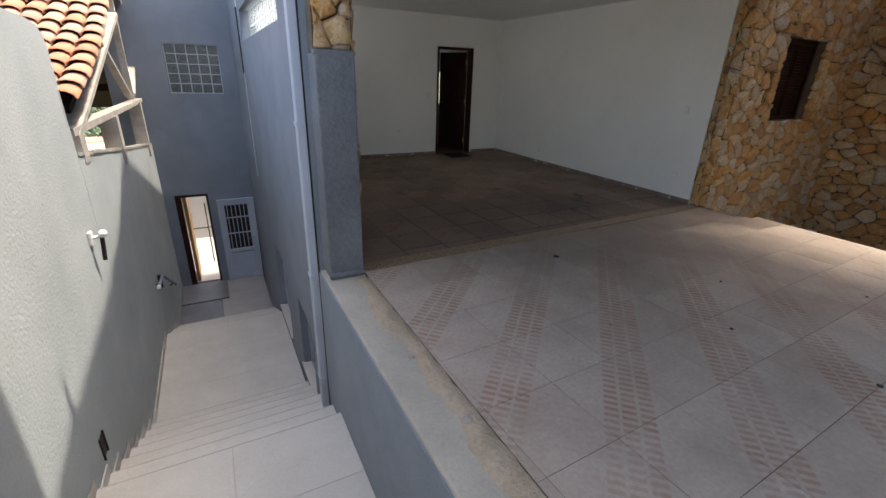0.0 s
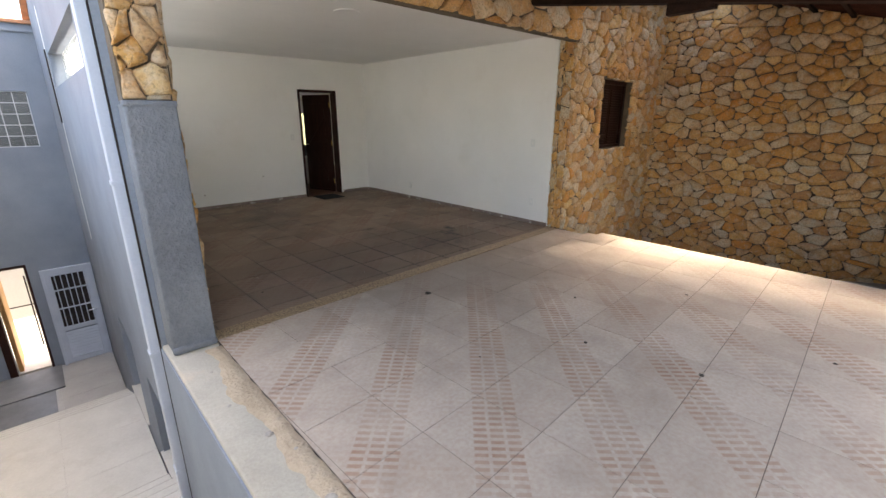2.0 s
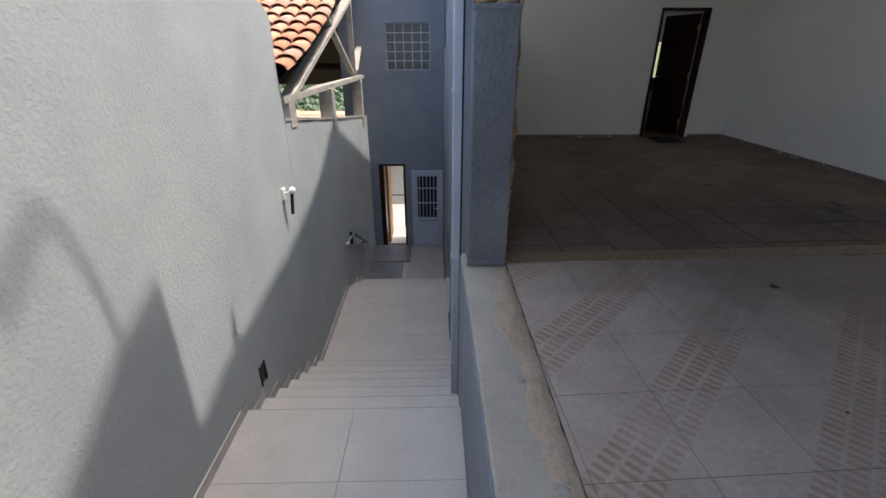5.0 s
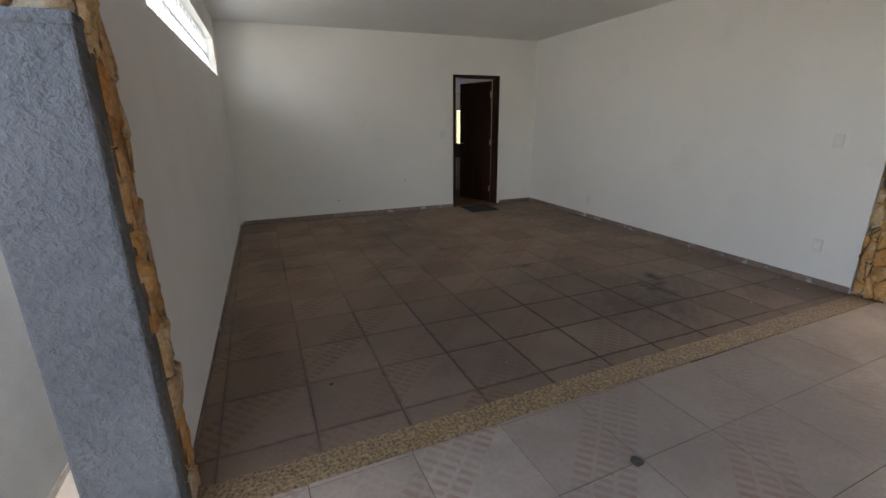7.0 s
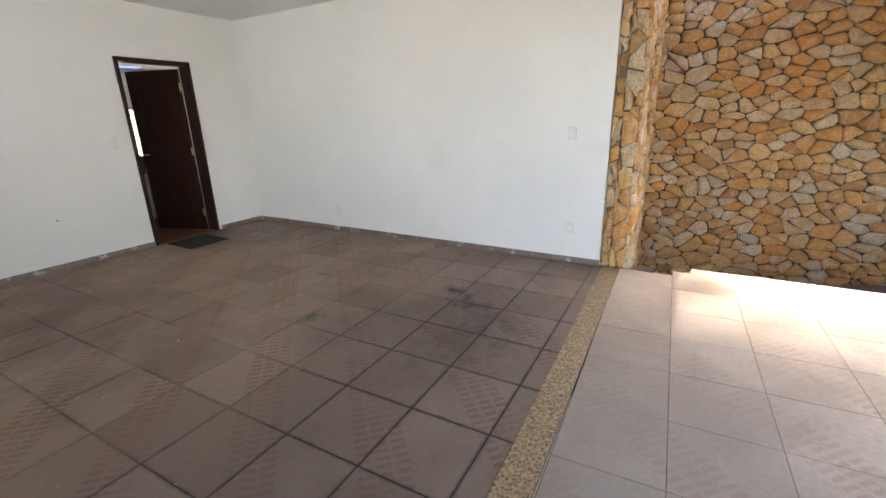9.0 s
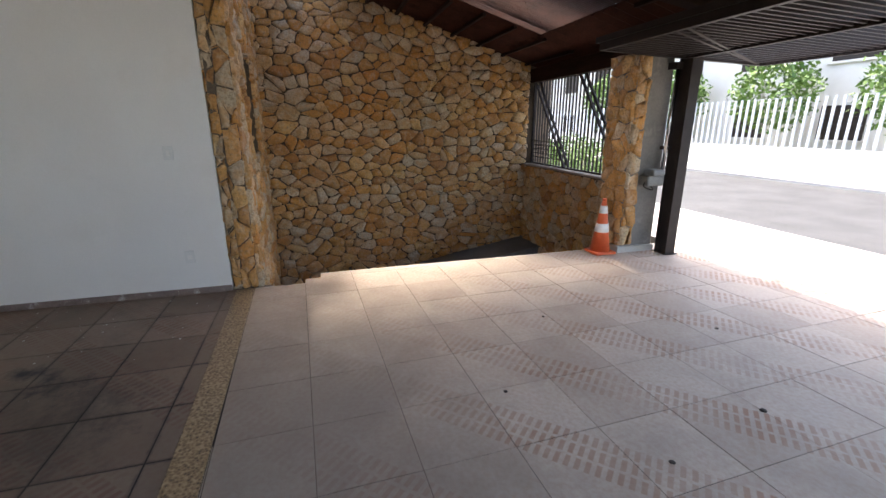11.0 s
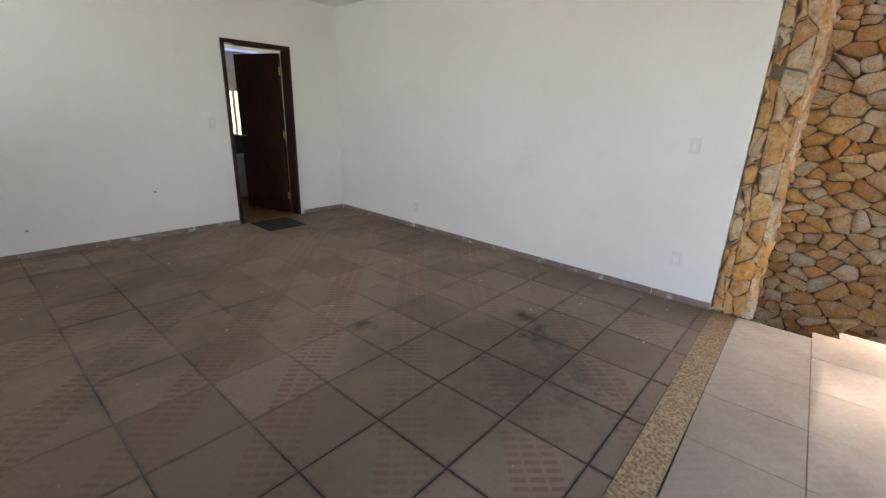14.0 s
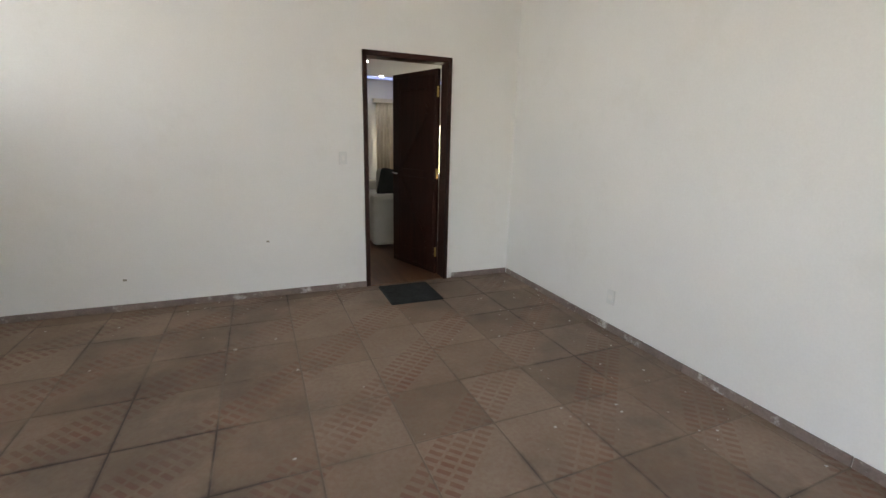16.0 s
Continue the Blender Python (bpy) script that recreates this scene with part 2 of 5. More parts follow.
def tile_material(name, base, light, mark, pitch, phase, strength, grime, grime_scale, grime_amount, oil=(), joint=None):
    """Anti-slip floor tile: bands of small raised bars worn down to the red body, with grime."""
    m, nt, b = material(name)
    sep = nt.nodes.new("ShaderNodeSeparateXYZ")
    nt.links.new(position(nt), sep.inputs[0])
    x, y = sep.outputs[0], sep.outputs[1]
    # bands run along x = y; each holds three columns of short bars
    across = math_node(nt, "MULTIPLY", math_node(nt, "SUBTRACT", x, y), 0.70711)
    along = math_node(nt, "MULTIPLY", math_node(nt, "ADD", x, y), 0.70711)
    f = math_node(nt, "FRACT", math_node(nt, "ADD", math_node(nt, "DIVIDE", math_node(nt, "SUBTRACT", across, phase), pitch), 40.0))
    band = math_node(nt, "LESS_THAN", f, 0.4286)
    cu = math_node(nt, "FRACT", math_node(nt, "MULTIPLY", f, 7.0))
    cv = math_node(nt, "FRACT", math_node(nt, "ADD", math_node(nt, "DIVIDE", along, 0.047), 400.0))
    ru = math_node(nt, "MINIMUM", math_node(nt, "SUBTRACT", cu, 0.08), math_node(nt, "SUBTRACT", 0.92, cu))
    rv = math_node(nt, "MINIMUM", math_node(nt, "SUBTRACT", cv, 0.21), math_node(nt, "SUBTRACT", 0.79, cv))
    fray = math_node(nt, "MULTIPLY", math_node(nt, "SUBTRACT", noise_tex(nt, 90, 3, 0.6), 0.5), 0.16)
    bar = math_node(nt, "MULTIPLY", math_node(nt, "ADD", math_node(nt, "MINIMUM", math_node(nt, "MULTIPLY", ru, 1.6), rv), fray), 14.0, clamp=True)
    worn = ramp(nt, noise_tex(nt, 1.7, 5, 0.65), [(0.33, 0.15), (0.62, 1.0)])
    faint = math_node(nt, "ADD", math_node(nt, "MULTIPLY", band, 0.86), math_node(nt, "MULTIPLY", ramp(nt, noise_tex(nt, 3.1, 3, 0.6), [(0.52, 0.0), (0.68, 0.35)]), 1.0), clamp=True)
    bar = math_node(nt, "MULTIPLY", bar, math_node(nt, "MULTIPLY", faint, worn))
    if not joint:
        # worn smooth by wheels towards the garage's far side
        bar = math_node(nt, "MULTIPLY", bar, ramp(nt, math_node(nt, "MULTIPLY", along, 0.25), [(0.32, 1.0), (0.53, 0.3)]))
    rnd = nt.nodes.new("ShaderNodeObjectInfo").outputs["Random"]
    fine = noise_tex(nt, 38, 4, 0.6)
    ground = mix(nt, ramp(nt, math_node(nt, "ADD", math_node(nt, "MULTIPLY", noise_tex(nt, 2.2, 5, 0.6), 0.7), math_node(nt, "MULTIPLY", rnd, 0.25)), [(0.3, 0.0), (0.68, 1.0)]), base, light)
    ground = mix(nt, ramp(nt, fine, [(0.35, 0.25), (0.6, 0.0)]), ground, mark)
    col = mix(nt, math_node(nt, "MULTIPLY", bar, strength), ground, mark)
    dirt = ramp(nt, noise_tex(nt, grime_scale, 6, 0.68), [(0.5, 0.0), (0.74, 1.0)])
    col = mix(nt, math_node(nt, "MULTIPLY", dirt, grime_amount), col, grime)
    if joint:
        # black dirt creeping from the joints
        near = []
        px, py = math_node(nt, "SUBTRACT", x, joint[0]), math_node(nt, "SUBTRACT", y, joint[1])
        ca, sa = math.cos(GARAGE_TURN), math.sin(GARAGE_TURN)
        along_x = math_node(nt, "ADD", math_node(nt, "MULTIPLY", px, ca), math_node(nt, "MULTIPLY", py, sa))
        along_y = math_node(nt, "SUBTRACT", math_node(nt, "MULTIPLY", py, ca), math_node(nt, "MULTIPLY", px, sa))
        for axis in (along_x, along_y):
            g = math_node(nt, "FRACT", math_node(nt, "ADD", math_node(nt, "DIVIDE", axis, joint[2]), 100.0))
            near.append(math_node(nt, "MINIMUM", g, math_node(nt, "SUBTRACT", 1.0, g)))
        d = math_node(nt, "MULTIPLY", math_node(nt, "MINIMUM", near[0], near[1]), joint[2])
        d = math_node(nt, "ADD", d, math_node(nt, "MULTIPLY", math_node(nt, "SUBTRACT", noise_tex(nt, 14, 5, 0.7), 0.5), 0.05))
        d = math_node(nt, "DIVIDE", math_node(nt, "SUBTRACT", 0.018, d, clamp=True), 0.018, clamp=True)
        where = math_node(nt, "MULTIPLY", trodden(nt, x, y), 0.75)
        col = mix(nt, math_node(nt, "MULTIPLY", d, where), col, (0.035, 0.03, 0.028))
        col = mix(nt, math_node(nt, "MULTIPLY", where, 0.66), col, (0.07, 0.054, 0.046))
    else:
        # grey-brown darkening of the tiles in front of the garage, fading outwards
        dx = math_node(nt, "DIVIDE", math_node(nt, "SUBTRACT", x, 2.6), 2.3)
        dy = math_node(nt, "DIVIDE", math_node(nt, "SUBTRACT", y, 0.5), 1.5)
        d = math_node(nt, "SQRT", math_node(nt, "ADD", math_node(nt, "MULTIPLY", dx, dx), math_node(nt, "MULTIPLY", dy, dy)))
        d = math_node(nt, "ADD", d, math_node(nt, "MULTIPLY", math_node(nt, "SUBTRACT", noise_tex(nt, 1.6, 5, 0.65), 0.5), 1.4))
        carried = ramp(nt, d, [(0.35, 0.55), (1.1, 0.0)])
        col = mix(nt, carried, col, (0.15, 0.122, 0.105))
    for sx, sy, wide, long, amount in oil:
        dx = math_node(nt, "DIVIDE", math_node(nt, "SUBTRACT", x, sx), wide)
        dy = math_node(nt, "DIVIDE", math_node(nt, "SUBTRACT", y, sy), long)
        d = math_node(nt, "SQRT", math_node(nt, "ADD", math_node(nt, "MULTIPLY", dx, dx), math_node(nt, "MULTIPLY", dy, dy)))
        d = math_node(nt, "ADD", d, math_node(nt, "MULTIPLY", math_node(nt, "SUBTRACT", noise_tex(nt, 9.0, 6, 0.75), 0.5), 3.2))
        col = mix(nt, math_node(nt, "MULTIPLY", math_node(nt, "SUBTRACT", 1.0, d, clamp=True), amount, clamp=True), col, (0.026, 0.023, 0.022))
    nt.links.new(col, b.inputs["Base Color"])
    b.inputs["Roughness"].default_value = 0.62
    b.inputs["Specular IOR Level"].default_value = 0.35
    bump(nt, b, math_node(nt, "ADD", math_node(nt, "MULTIPLY", bar, -0.6), math_node(nt, "MULTIPLY", fine, 0.4)), 0.35, 0.003)
    return m


TILE_IN = tile_material("worn_brown_anti_slip_tile", (0.205, 0.146, 0.104), (0.32, 0.238, 0.177), (0.20, 0.082, 0.05), 0.57, 0.325, 0.8, (0.05, 0.038, 0.032), 0.7, 0.6, ((3.74, 1.90, 0.10, 0.16, 1.0), (3.52, 1.62, 0.11, 0.22, 0.85), (3.62, 1.72, 0.22, 0.06, 0.9), (2.77, 2.63, 0.15, 0.10, 0.7), (3.0, 1.45, 0.55, 0.40, 0.45), (3.3, 1.25, 0.35, 0.3, 0.4)), (0.0734, -0.0116, 0.439))
TILE_OUT = tile_material("pale_anti_slip_tile", (0.39, 0.322, 0.258), (0.505, 0.432, 0.354), (0.29, 0.155, 0.095), 0.632, 0.28, 0.82, (0.22, 0.165, 0.13), 1.3, 0.4)
GROUT = surface("dirty_grout", (0.03, 0.026, 0.022), (0.07, 0.06, 0.05), 3.0, 0.95, 50, 0.3, 0.003)
GROUT_IN = grout_in_material()
GROUT_OUT = surface("brownish_grout", (0.075, 0.06, 0.048), (0.16, 0.13, 0.10), 3.0, 0.95, 50, 0.3, 0.003)
SKIRT = surface("mottled_skirting_tile", (0.15, 0.11, 0.095), (0.28, 0.215, 0.19), 9.0, 0.5, 60, 0.2, 0.003, stain=((0.7, 0.68, 0.64), 7.0, 0.9))


def clay_material():
    m, nt, b = material("clay_roof_tile")
    r = nt.nodes.new("ShaderNodeObjectInfo").outputs["Random"]
    isl = nt.nodes.new("ShaderNodeNewGeometry").outputs["Random Per Island"]
    seed = math_node(nt, "FRACT", math_node(nt, "ADD", r, isl))
    base = ramp(nt, seed, [(0.0, (0.48, 0.205, 0.105)), (0.4, (0.57, 0.28, 0.155)), (0.75, (0.62, 0.36, 0.225)), (1.0, (0.42, 0.24, 0.165))])
    n = noise_tex(nt, 9, 5, 0.65)
    col = mix(nt, ramp(nt, n, [(0.45, 0.0), (0.75, 0.6)]), base, (0.20, 0.15, 0.11))
    nt.links.new(col, b.inputs["Base Color"])
    b.inputs["Roughness"].default_value = 0.85
    bump(nt, b, n, 0.3, 0.01)
    return m


CLAY = clay_material()
# Near-black clay tone for the whole yard deck, far darker than CLAY.
DARKCLAY = surface("dark_clay", (0.022, 0.010, 0.008), (0.075, 0.029, 0.019), 3.0, 0.9, 40, 0.4, 0.006, spec=0.1)


def glass_material():
    m, nt, b = material("wavy_block_glass")
    b.inputs["Base Color"].default_value = (0.90, 0.95, 0.96, 1)
    b.inputs["Transmission Weight"].default_value = 1.0
    b.inputs["Roughness"].default_value = 0.18
    b.inputs["IOR"].default_value = 1.3
    bump(nt, b, noise_tex(nt, 22, 2, 0.5), 0.5, 0.02)
    return m


GLASS = glass_material()


def leaf_material(name, a, c):
    m, nt, b = material(name)
    isl = nt.nodes.new("ShaderNodeNewGeometry").outputs["Random Per Island"]
    col = ramp(nt, isl, [(0.0, a), (1.0, c)])
    nt.links.new(col, b.inputs["Base Color"])
    b.inputs["Roughness"].default_value = 0.6
    return m


LEAF = leaf_material("hedge_leaves", (0.05, 0.11, 0.018), (0.15, 0.24, 0.045))
WOODS = leaf_material("far_foliage", (0.052, 0.082, 0.030), (0.088, 0.125, 0.046))


def lamp_material(name, colour, strength):
    m, nt, b = material(name)
    b.inputs["Emission Color"].default_value = (*colour, 1)
    b.inputs["Emission Strength"].default_value = strength
    return m


SPOT = lamp_material("lit_downlight", (1.0, 0.97, 0.9), 5.0)


COVE = lamp_material("dim_blue_strip", (0.25, 0.38, 1.0), 0.07)


# ---- builders ----
def mesh_of(name, verts, faces, mat, smooth=False):
    me = bpy.data.meshes.new(name)
    me.from_pydata(verts, [], faces)
    me.materials.append(mat)
    if smooth:
        me.polygons.foreach_set("use_smooth", [True] * len(me.polygons))
    me.update()
    return me


def finish(bm, name, mat, smooth=False):
    bmesh.ops.recalc_face_normals(bm, faces=bm.faces[:])
    me = bpy.data.meshes.new(name)
    bm.to_mesh(me)
    bm.free()
    me.materials.append(mat)
    if smooth:
        me.polygons.foreach_set("use_smooth", [True] * len(me.polygons))
    return me


def add_box(bm, lo, hi, m=None):
    g = bmesh.ops.create_cube(bm, size=1.0)
    c = [(a + b) / 2 for a, b in zip(lo, hi)]
    d = [abs(b - a) for a, b in zip(lo, hi)]
    t = Matrix.Translation(c) @ Matrix.Diagonal((*d, 1))
    bmesh.ops.transform(bm, matrix=(m @ t) if m else t, verts=g["verts"])
    return g["verts"]


def boxes(*pairs, bevel=0.0, m=None):
    bm = bmesh.new()
    for lo, hi in pairs:
        add_box(bm, lo, hi, m)
    if bevel:
        bmesh.ops.bevel(bm, geom=bm.edges[:], offset=bevel, segments=2, affect="EDGES", profile=0.5)
    return bm


def prism(bm, a, b, w, h, up=(0, 0, 1)):
    """A squared bar from a to b, w wide and h high."""
    a, b = Vector(a), Vector(b)
    d = (b - a).normalized()
    s = d.cross(Vector(up)).normalized()
    u = s.cross(d)
    vs = [bm.verts.new(p + s * i * w / 2 + u * j * h / 2) for p in (a, b) for i, j in ((-1, -1), (1, -1), (1, 1), (-1, 1))]
    for f in ((0, 1, 2, 3), (7, 6, 5, 4), (0, 4, 5, 1), (1, 5, 6, 2), (2, 6, 7, 3), (3, 7, 4, 0)):
        bm.faces.new([vs[i] for i in f])


def rod(bm, a, b, r, r2=None, n=10):
    a, b = Vector(a), Vector(b)
    m = Matrix.Translation((a + b) / 2) @ (b - a).to_track_quat("Z", "Y").to_matrix().to_4x4()
    bmesh.ops.create_cone(bm, cap_ends=True, segments=n, radius1=r, radius2=r if r2 is None else r2, depth=(b - a).length, matrix=m)


def bars(*rows, up=(0, 0, 1)):
    bm = bmesh.new()
    for a, b, w, h in rows:
        prism(bm, a, b, w, h, up)
    return bm


def rods(*rows, n=10):
    bm = bmesh.new()
    for a, b, r in rows:
        rod(bm, a, b, r, n=n)
    return bm


def thing(name, bm, mat, label, category, kind="", group="", smooth=False):
    ob = new(name, finish(bm, name, mat, smooth) if bm else None)
    return tagged(ob, label, category, group, kind)


def part(name, bm, mat, parent, label="", smooth=False):
    ob = new(name, finish(bm, name, mat, smooth))
    ob.parent = parent
    return tagged(ob, label)


def piece(name, me, parent, m=None):
    ob = new(name, me)
    ob.parent = parent
    if m is not None:
        ob.matrix_basis = m
    return ob


# ---- the plan ----
XL, XR, YB, CEILING = -0.045, 4.93, 5.88, 2.74      # garage
EDGE = 5.20                                         # edge of the yard over the sunken court
SIDE = 8.35                                         # inner face of the stone side wall
LOW = -3.16                                         # floor at the foot of the stairs
CH_L, CH_R = -2.10, -0.33                           # the stair channel
YF = -3.75                                          # street front


def wall(name, label, mat, *pairs, bevel=0.0):
    return thing(name, boxes(*pairs, bevel=bevel), mat, label, "wall", "structure")


# garage walls; the door opening and the glass block strip go through
DX0, DX1, DZ = 3.37, 4.20, 2.15
wall_back = wall("wall_back", "white painted garage wall around the wooden door", WHITE,
     ((-0.33, YB, -0.25), (DX0, YB + 0.15, 3.1)), ((DX1, YB, -0.25), (XR + 0.2, YB + 0.15, 3.1)), ((DX0, YB, DZ), (DX1, YB + 0.15, 3.1)))
wall_right = wall("wall_right", "white painted garage side wall with sockets", WHITE, ((XR, 0.90, -0.25), (XR + 0.2, YB, 3.1)))
GX0, GX1, GZ0, GZ1 = 1.75, 5.55, 2.02, 2.46
wall_left = wall("wall_left", "white painted garage side wall below a glass block strip", WHITE,
     ((XL - 0.12, 0.72, -0.25), (XL, YB, GZ0)), ((XL - 0.12, 0.72, GZ1), (XL, YB, 3.1)), ((XL - 0.12, 0.72, GZ0), (XL, GX0, GZ1)), ((XL - 0.12, GX1, GZ0), (XL, YB, GZ1)))
wall_outer = wall("wall_outer", "blue-grey rough plastered house wall along the stairs", BLUE,
     ((CH_R, 0.76, LOW - 0.2), (XL - 0.125, 3.05, -2.05)), ((CH_R, 0.76, -2.05), (XL - 0.125, 1.55, -1.05)), ((CH_R, 2.35, -2.05), (XL - 0.125, 3.05, -1.05)),
     ((CH_R, 3.05, LOW - 0.2), (XL - 0.125, 3.3, -1.05)), ((CH_R, 3.3, LOW - 0.2), (XL - 0.125, 4.4, -2.2)), ((CH_R, 4.4, LOW - 0.2), (XL - 0.125, 8.0, -1.05)),
     ((CH_R, 0.76, -1.05), (XL - 0.125, 8.0, GZ0)), ((CH_R, 0.76, GZ1), (XL - 0.125, 8.0, 3.3)), ((CH_R, 0.76, GZ0), (XL - 0.125, GX0, GZ1)), ((CH_R, GX1, GZ0), (XL - 0.125, 8.0, GZ1)))
ceiling = thing("ceiling", boxes(((XL - 0.1, 0.72, CEILING), (XR + 0.1, YB + 0.05, CEILING + 0.12))), CEIL, "smooth white painted garage ceiling", "ceiling", "structure")

# stone-clad masonry: cores that carry the stones
LINT_Z, LINT_T = 2.62, 3.66
wall_lintel = wall("wall_lintel", "mortar core of the stone lintel over the garage opening", MORTAR, ((CH_R, 0.60, LINT_Z), (XR + 0.02, 0.715, LINT_T)))
pillar_core = wall("pillar_core", "mortar core of the stone pier beside the garage opening", MORTAR, ((-0.285, 0.60, 1.743), (-0.015, 0.755, LINT_Z)))
end_core = wall("wall_end", "mortar core at the end of the white wall", MORTAR, ((XR + 0.02, 0.72, -1.6), (XR + 0.2, 0.895, LINT_T)))
SKEW = math.atan2(0.19, 3.4)
FRONT = Matrix.Translation((XR + 0.02, 0.68, 0)) @ Matrix.Rotation(SKEW, 4, "Z")
WX0, WX1, WZ0, WZ1 = 1.02, 2.14, 1.14, 2.22
bm = boxes(((0.0, 0.0, -1.6), (WX0, 0.2, 3.66)), ((WX1, 0.0, -1.6), (3.6, 0.2, 3.66)), ((WX0, 0.0, -1.6), (WX1, 0.2, WZ0)), ((WX0, 0.0, WZ1), (WX1, 0.2, 3.66)), m=FRONT)
wall_front = thing("wall_front", bm, MORTAR, "mortar bedded house wall clad with ochre stones", "wall", "structure")
wall_side = wall("wall_side", "tall boundary wall clad with ochre field stones", MORTAR, ((SIDE + 0.03, -4.2, -1.6), (SIDE + 0.25, 1.2, 4.0)))
wall_low = wall("wall_low", "low street wall of stones under the barred opening", MORTAR, ((5.45, -3.98, -1.6), (SIDE + 0.03, -3.73, 0.74)))
street_pier = thing("street_pier", None, None, "stone and bare concrete gate pier with a cream plinth", "pillar")
PX0, PX1, PY0, PY1, PTOP = 4.96, 5.44, -3.80, -3.31, 2.22
part("core", boxes(((PX0 + 0.03, PY0, 0.0), (PX1, PY1 - 0.03, PTOP)), bevel=0.006), BARE, street_pier)
part("plinth", boxes(((PX0 - 0.01, PY0 - 0.01, 0.0), (PX1 - 0.02, PY1 + 0.012, 0.075)), bevel=0.006), STAIR, street_pier, "cream tile plinth")

# left boundary of the stairs: tall part, then a lower wall that falls with the ground
bm = bmesh.new()
prof = [(-4.2, LOW - 0.2), (2.25, LOW - 0.2), (2.25, 1.72), (2.21, 1.81), (2.10, 1.87), (1.9, 1.905), (1.4, 1.925), (-4.2, 1.94)]
f1 = bm.faces.new([bm.verts.new((CH_L, y, z)) for y, z in prof])
ext = bmesh.ops.extrude_face_region(bm, geom=[f1])
bmesh.ops.translate(bm, vec=(-0.16, 0, 0), verts=[v for v in ext["geom"] if isinstance(v, bmesh.types.BMVert)])
wall_boundary = thing("wall_boundary", bm, GREY, "tall light grey rough plastered boundary wall with a rounded end", "wall", "structure")
bm = bmesh.new()
f1 = bm.faces.new([bm.verts.new((CH_L, y, z)) for y, z in [(2.253, LOW - 0.2), (8.0, LOW - 0.2), (8.0, 0.13), (4.7, 0.52), (2.253, 0.84)]])
ext = bmesh.ops.extrude_face_region(bm, geom=[f1])
bmesh.ops.translate(bm, vec=(-0.15, 0, 0), verts=[v for v in ext["geom"] if isinstance(v, bmesh.types.BMVert)])
wall_boundary_low = thing("wall_boundary_low", bm, GREY, "lower grey plastered boundary wall with a ragged top", "wall", "structure")
bm = bmesh.new()
rng = random.Random(4)
y = 2.27
while y < 7.9:
    w = rng.uniform(0.2, 0.5)
    za, zb = [0.84 - 0.131 * (q - 2.25) if q < 4.7 else 0.52 - 0.118 * (q - 4.7) for q in (y, min(y + w, 7.95))]
    up = rng.uniform(0.0, 0.012)
    prism(bm, (CH_L - 0.075, y, za + up), (CH_L - 0.075, min(y + w, 7.95), zb + up), 0.16 + rng.uniform(0, 0.02), 0.03)
    y += w + 0.01
thing("wall_coping", bm, CONCRETE, "broken bare mortar coping on the low wall", "coping", "structure")

# blue house end wall across the foot of the stairs
AX0, AX1, AZ = -1.90, -1.26, -0.99
BY = 8.0
wall_end_blue = wall("wall_end_blue", "dark blue rough plastered wall at the foot of the stairs", BLUE,
     ((-2.6, BY, LOW - 0.2), (AX0, BY + 0.2, 3.14)), ((AX1, BY, LOW - 0.2), (CH_R, BY + 0.2, AZ)), ((AX0, BY, AZ), (-1.58, BY + 0.2, 3.14)),
     ((-1.58, BY, AZ), (-0.62, BY + 0.2, 1.12)), ((-1.58, BY, 2.05), (-0.62, BY + 0.2, 3.14)), ((-0.62, BY, AZ), (CH_R, BY + 0.2, 3.14)))
part("ledge", boxes(((-2.5, BY - 0.03, 3.01), (CH_R - 0.005, BY - 0.003, 3.05))), BLUE, wall_end_blue)

# floors; the strip of granite between them lies slightly askew
STRIP_Y, STRIP_TURN = 0.545, 0.0335
RZ = -0.0028
floor_in = thing("floor", boxes(((XL - 0.05, 0.56, -0.3), (XR + 0.05, YB, RZ))), GROUT_IN, "worn brown anti-slip tiles with dark joints in the garage", "floor", "structure")
floor_yard = thing("floor_yard", boxes(((0.0, -4.4, -0.3), (EDGE - 0.02, 0.11, RZ)), ((0.0, 0.11, -0.3), (4.92, 0.555, RZ)), ((0.05, -4.4, -3.2), (EDGE - 0.05, 0.1, -0.31)), ((0.05, 0.1, -3.2), (4.9, 0.7, -0.31))), GROUT_OUT, "pale patterned anti-slip tiles in the covered yard", "floor", "structure")
strip = thing("threshold_strip", boxes(((0.0, 0.0, -0.02), (4.97, 0.158, 0.004)), bevel=0.002, m=Matrix.Translation((XL, STRIP_Y, 0)) @ Matrix.Rotation(STRIP_TURN, 4, "Z")), GRANITE, "golden brown granite strip across the garage opening", "threshold", "structure")
ledge = thing("ledge", boxes(((CH_R, -2.42, LOW), (-0.003, 0.75, -0.004)), bevel=0.012), LEDGE, "crumbling bare concrete ledge above the stairs", "ledge", "structure")
wall_retaining = wall("wall_retaining", "blue-grey plastered retaining wall under the ledge", BLUE, ((CH_R - 0.012, -2.42, LOW), (CH_R - 0.001, 0.75, -0.03)))
bm = bmesh.new()
rows_l = []
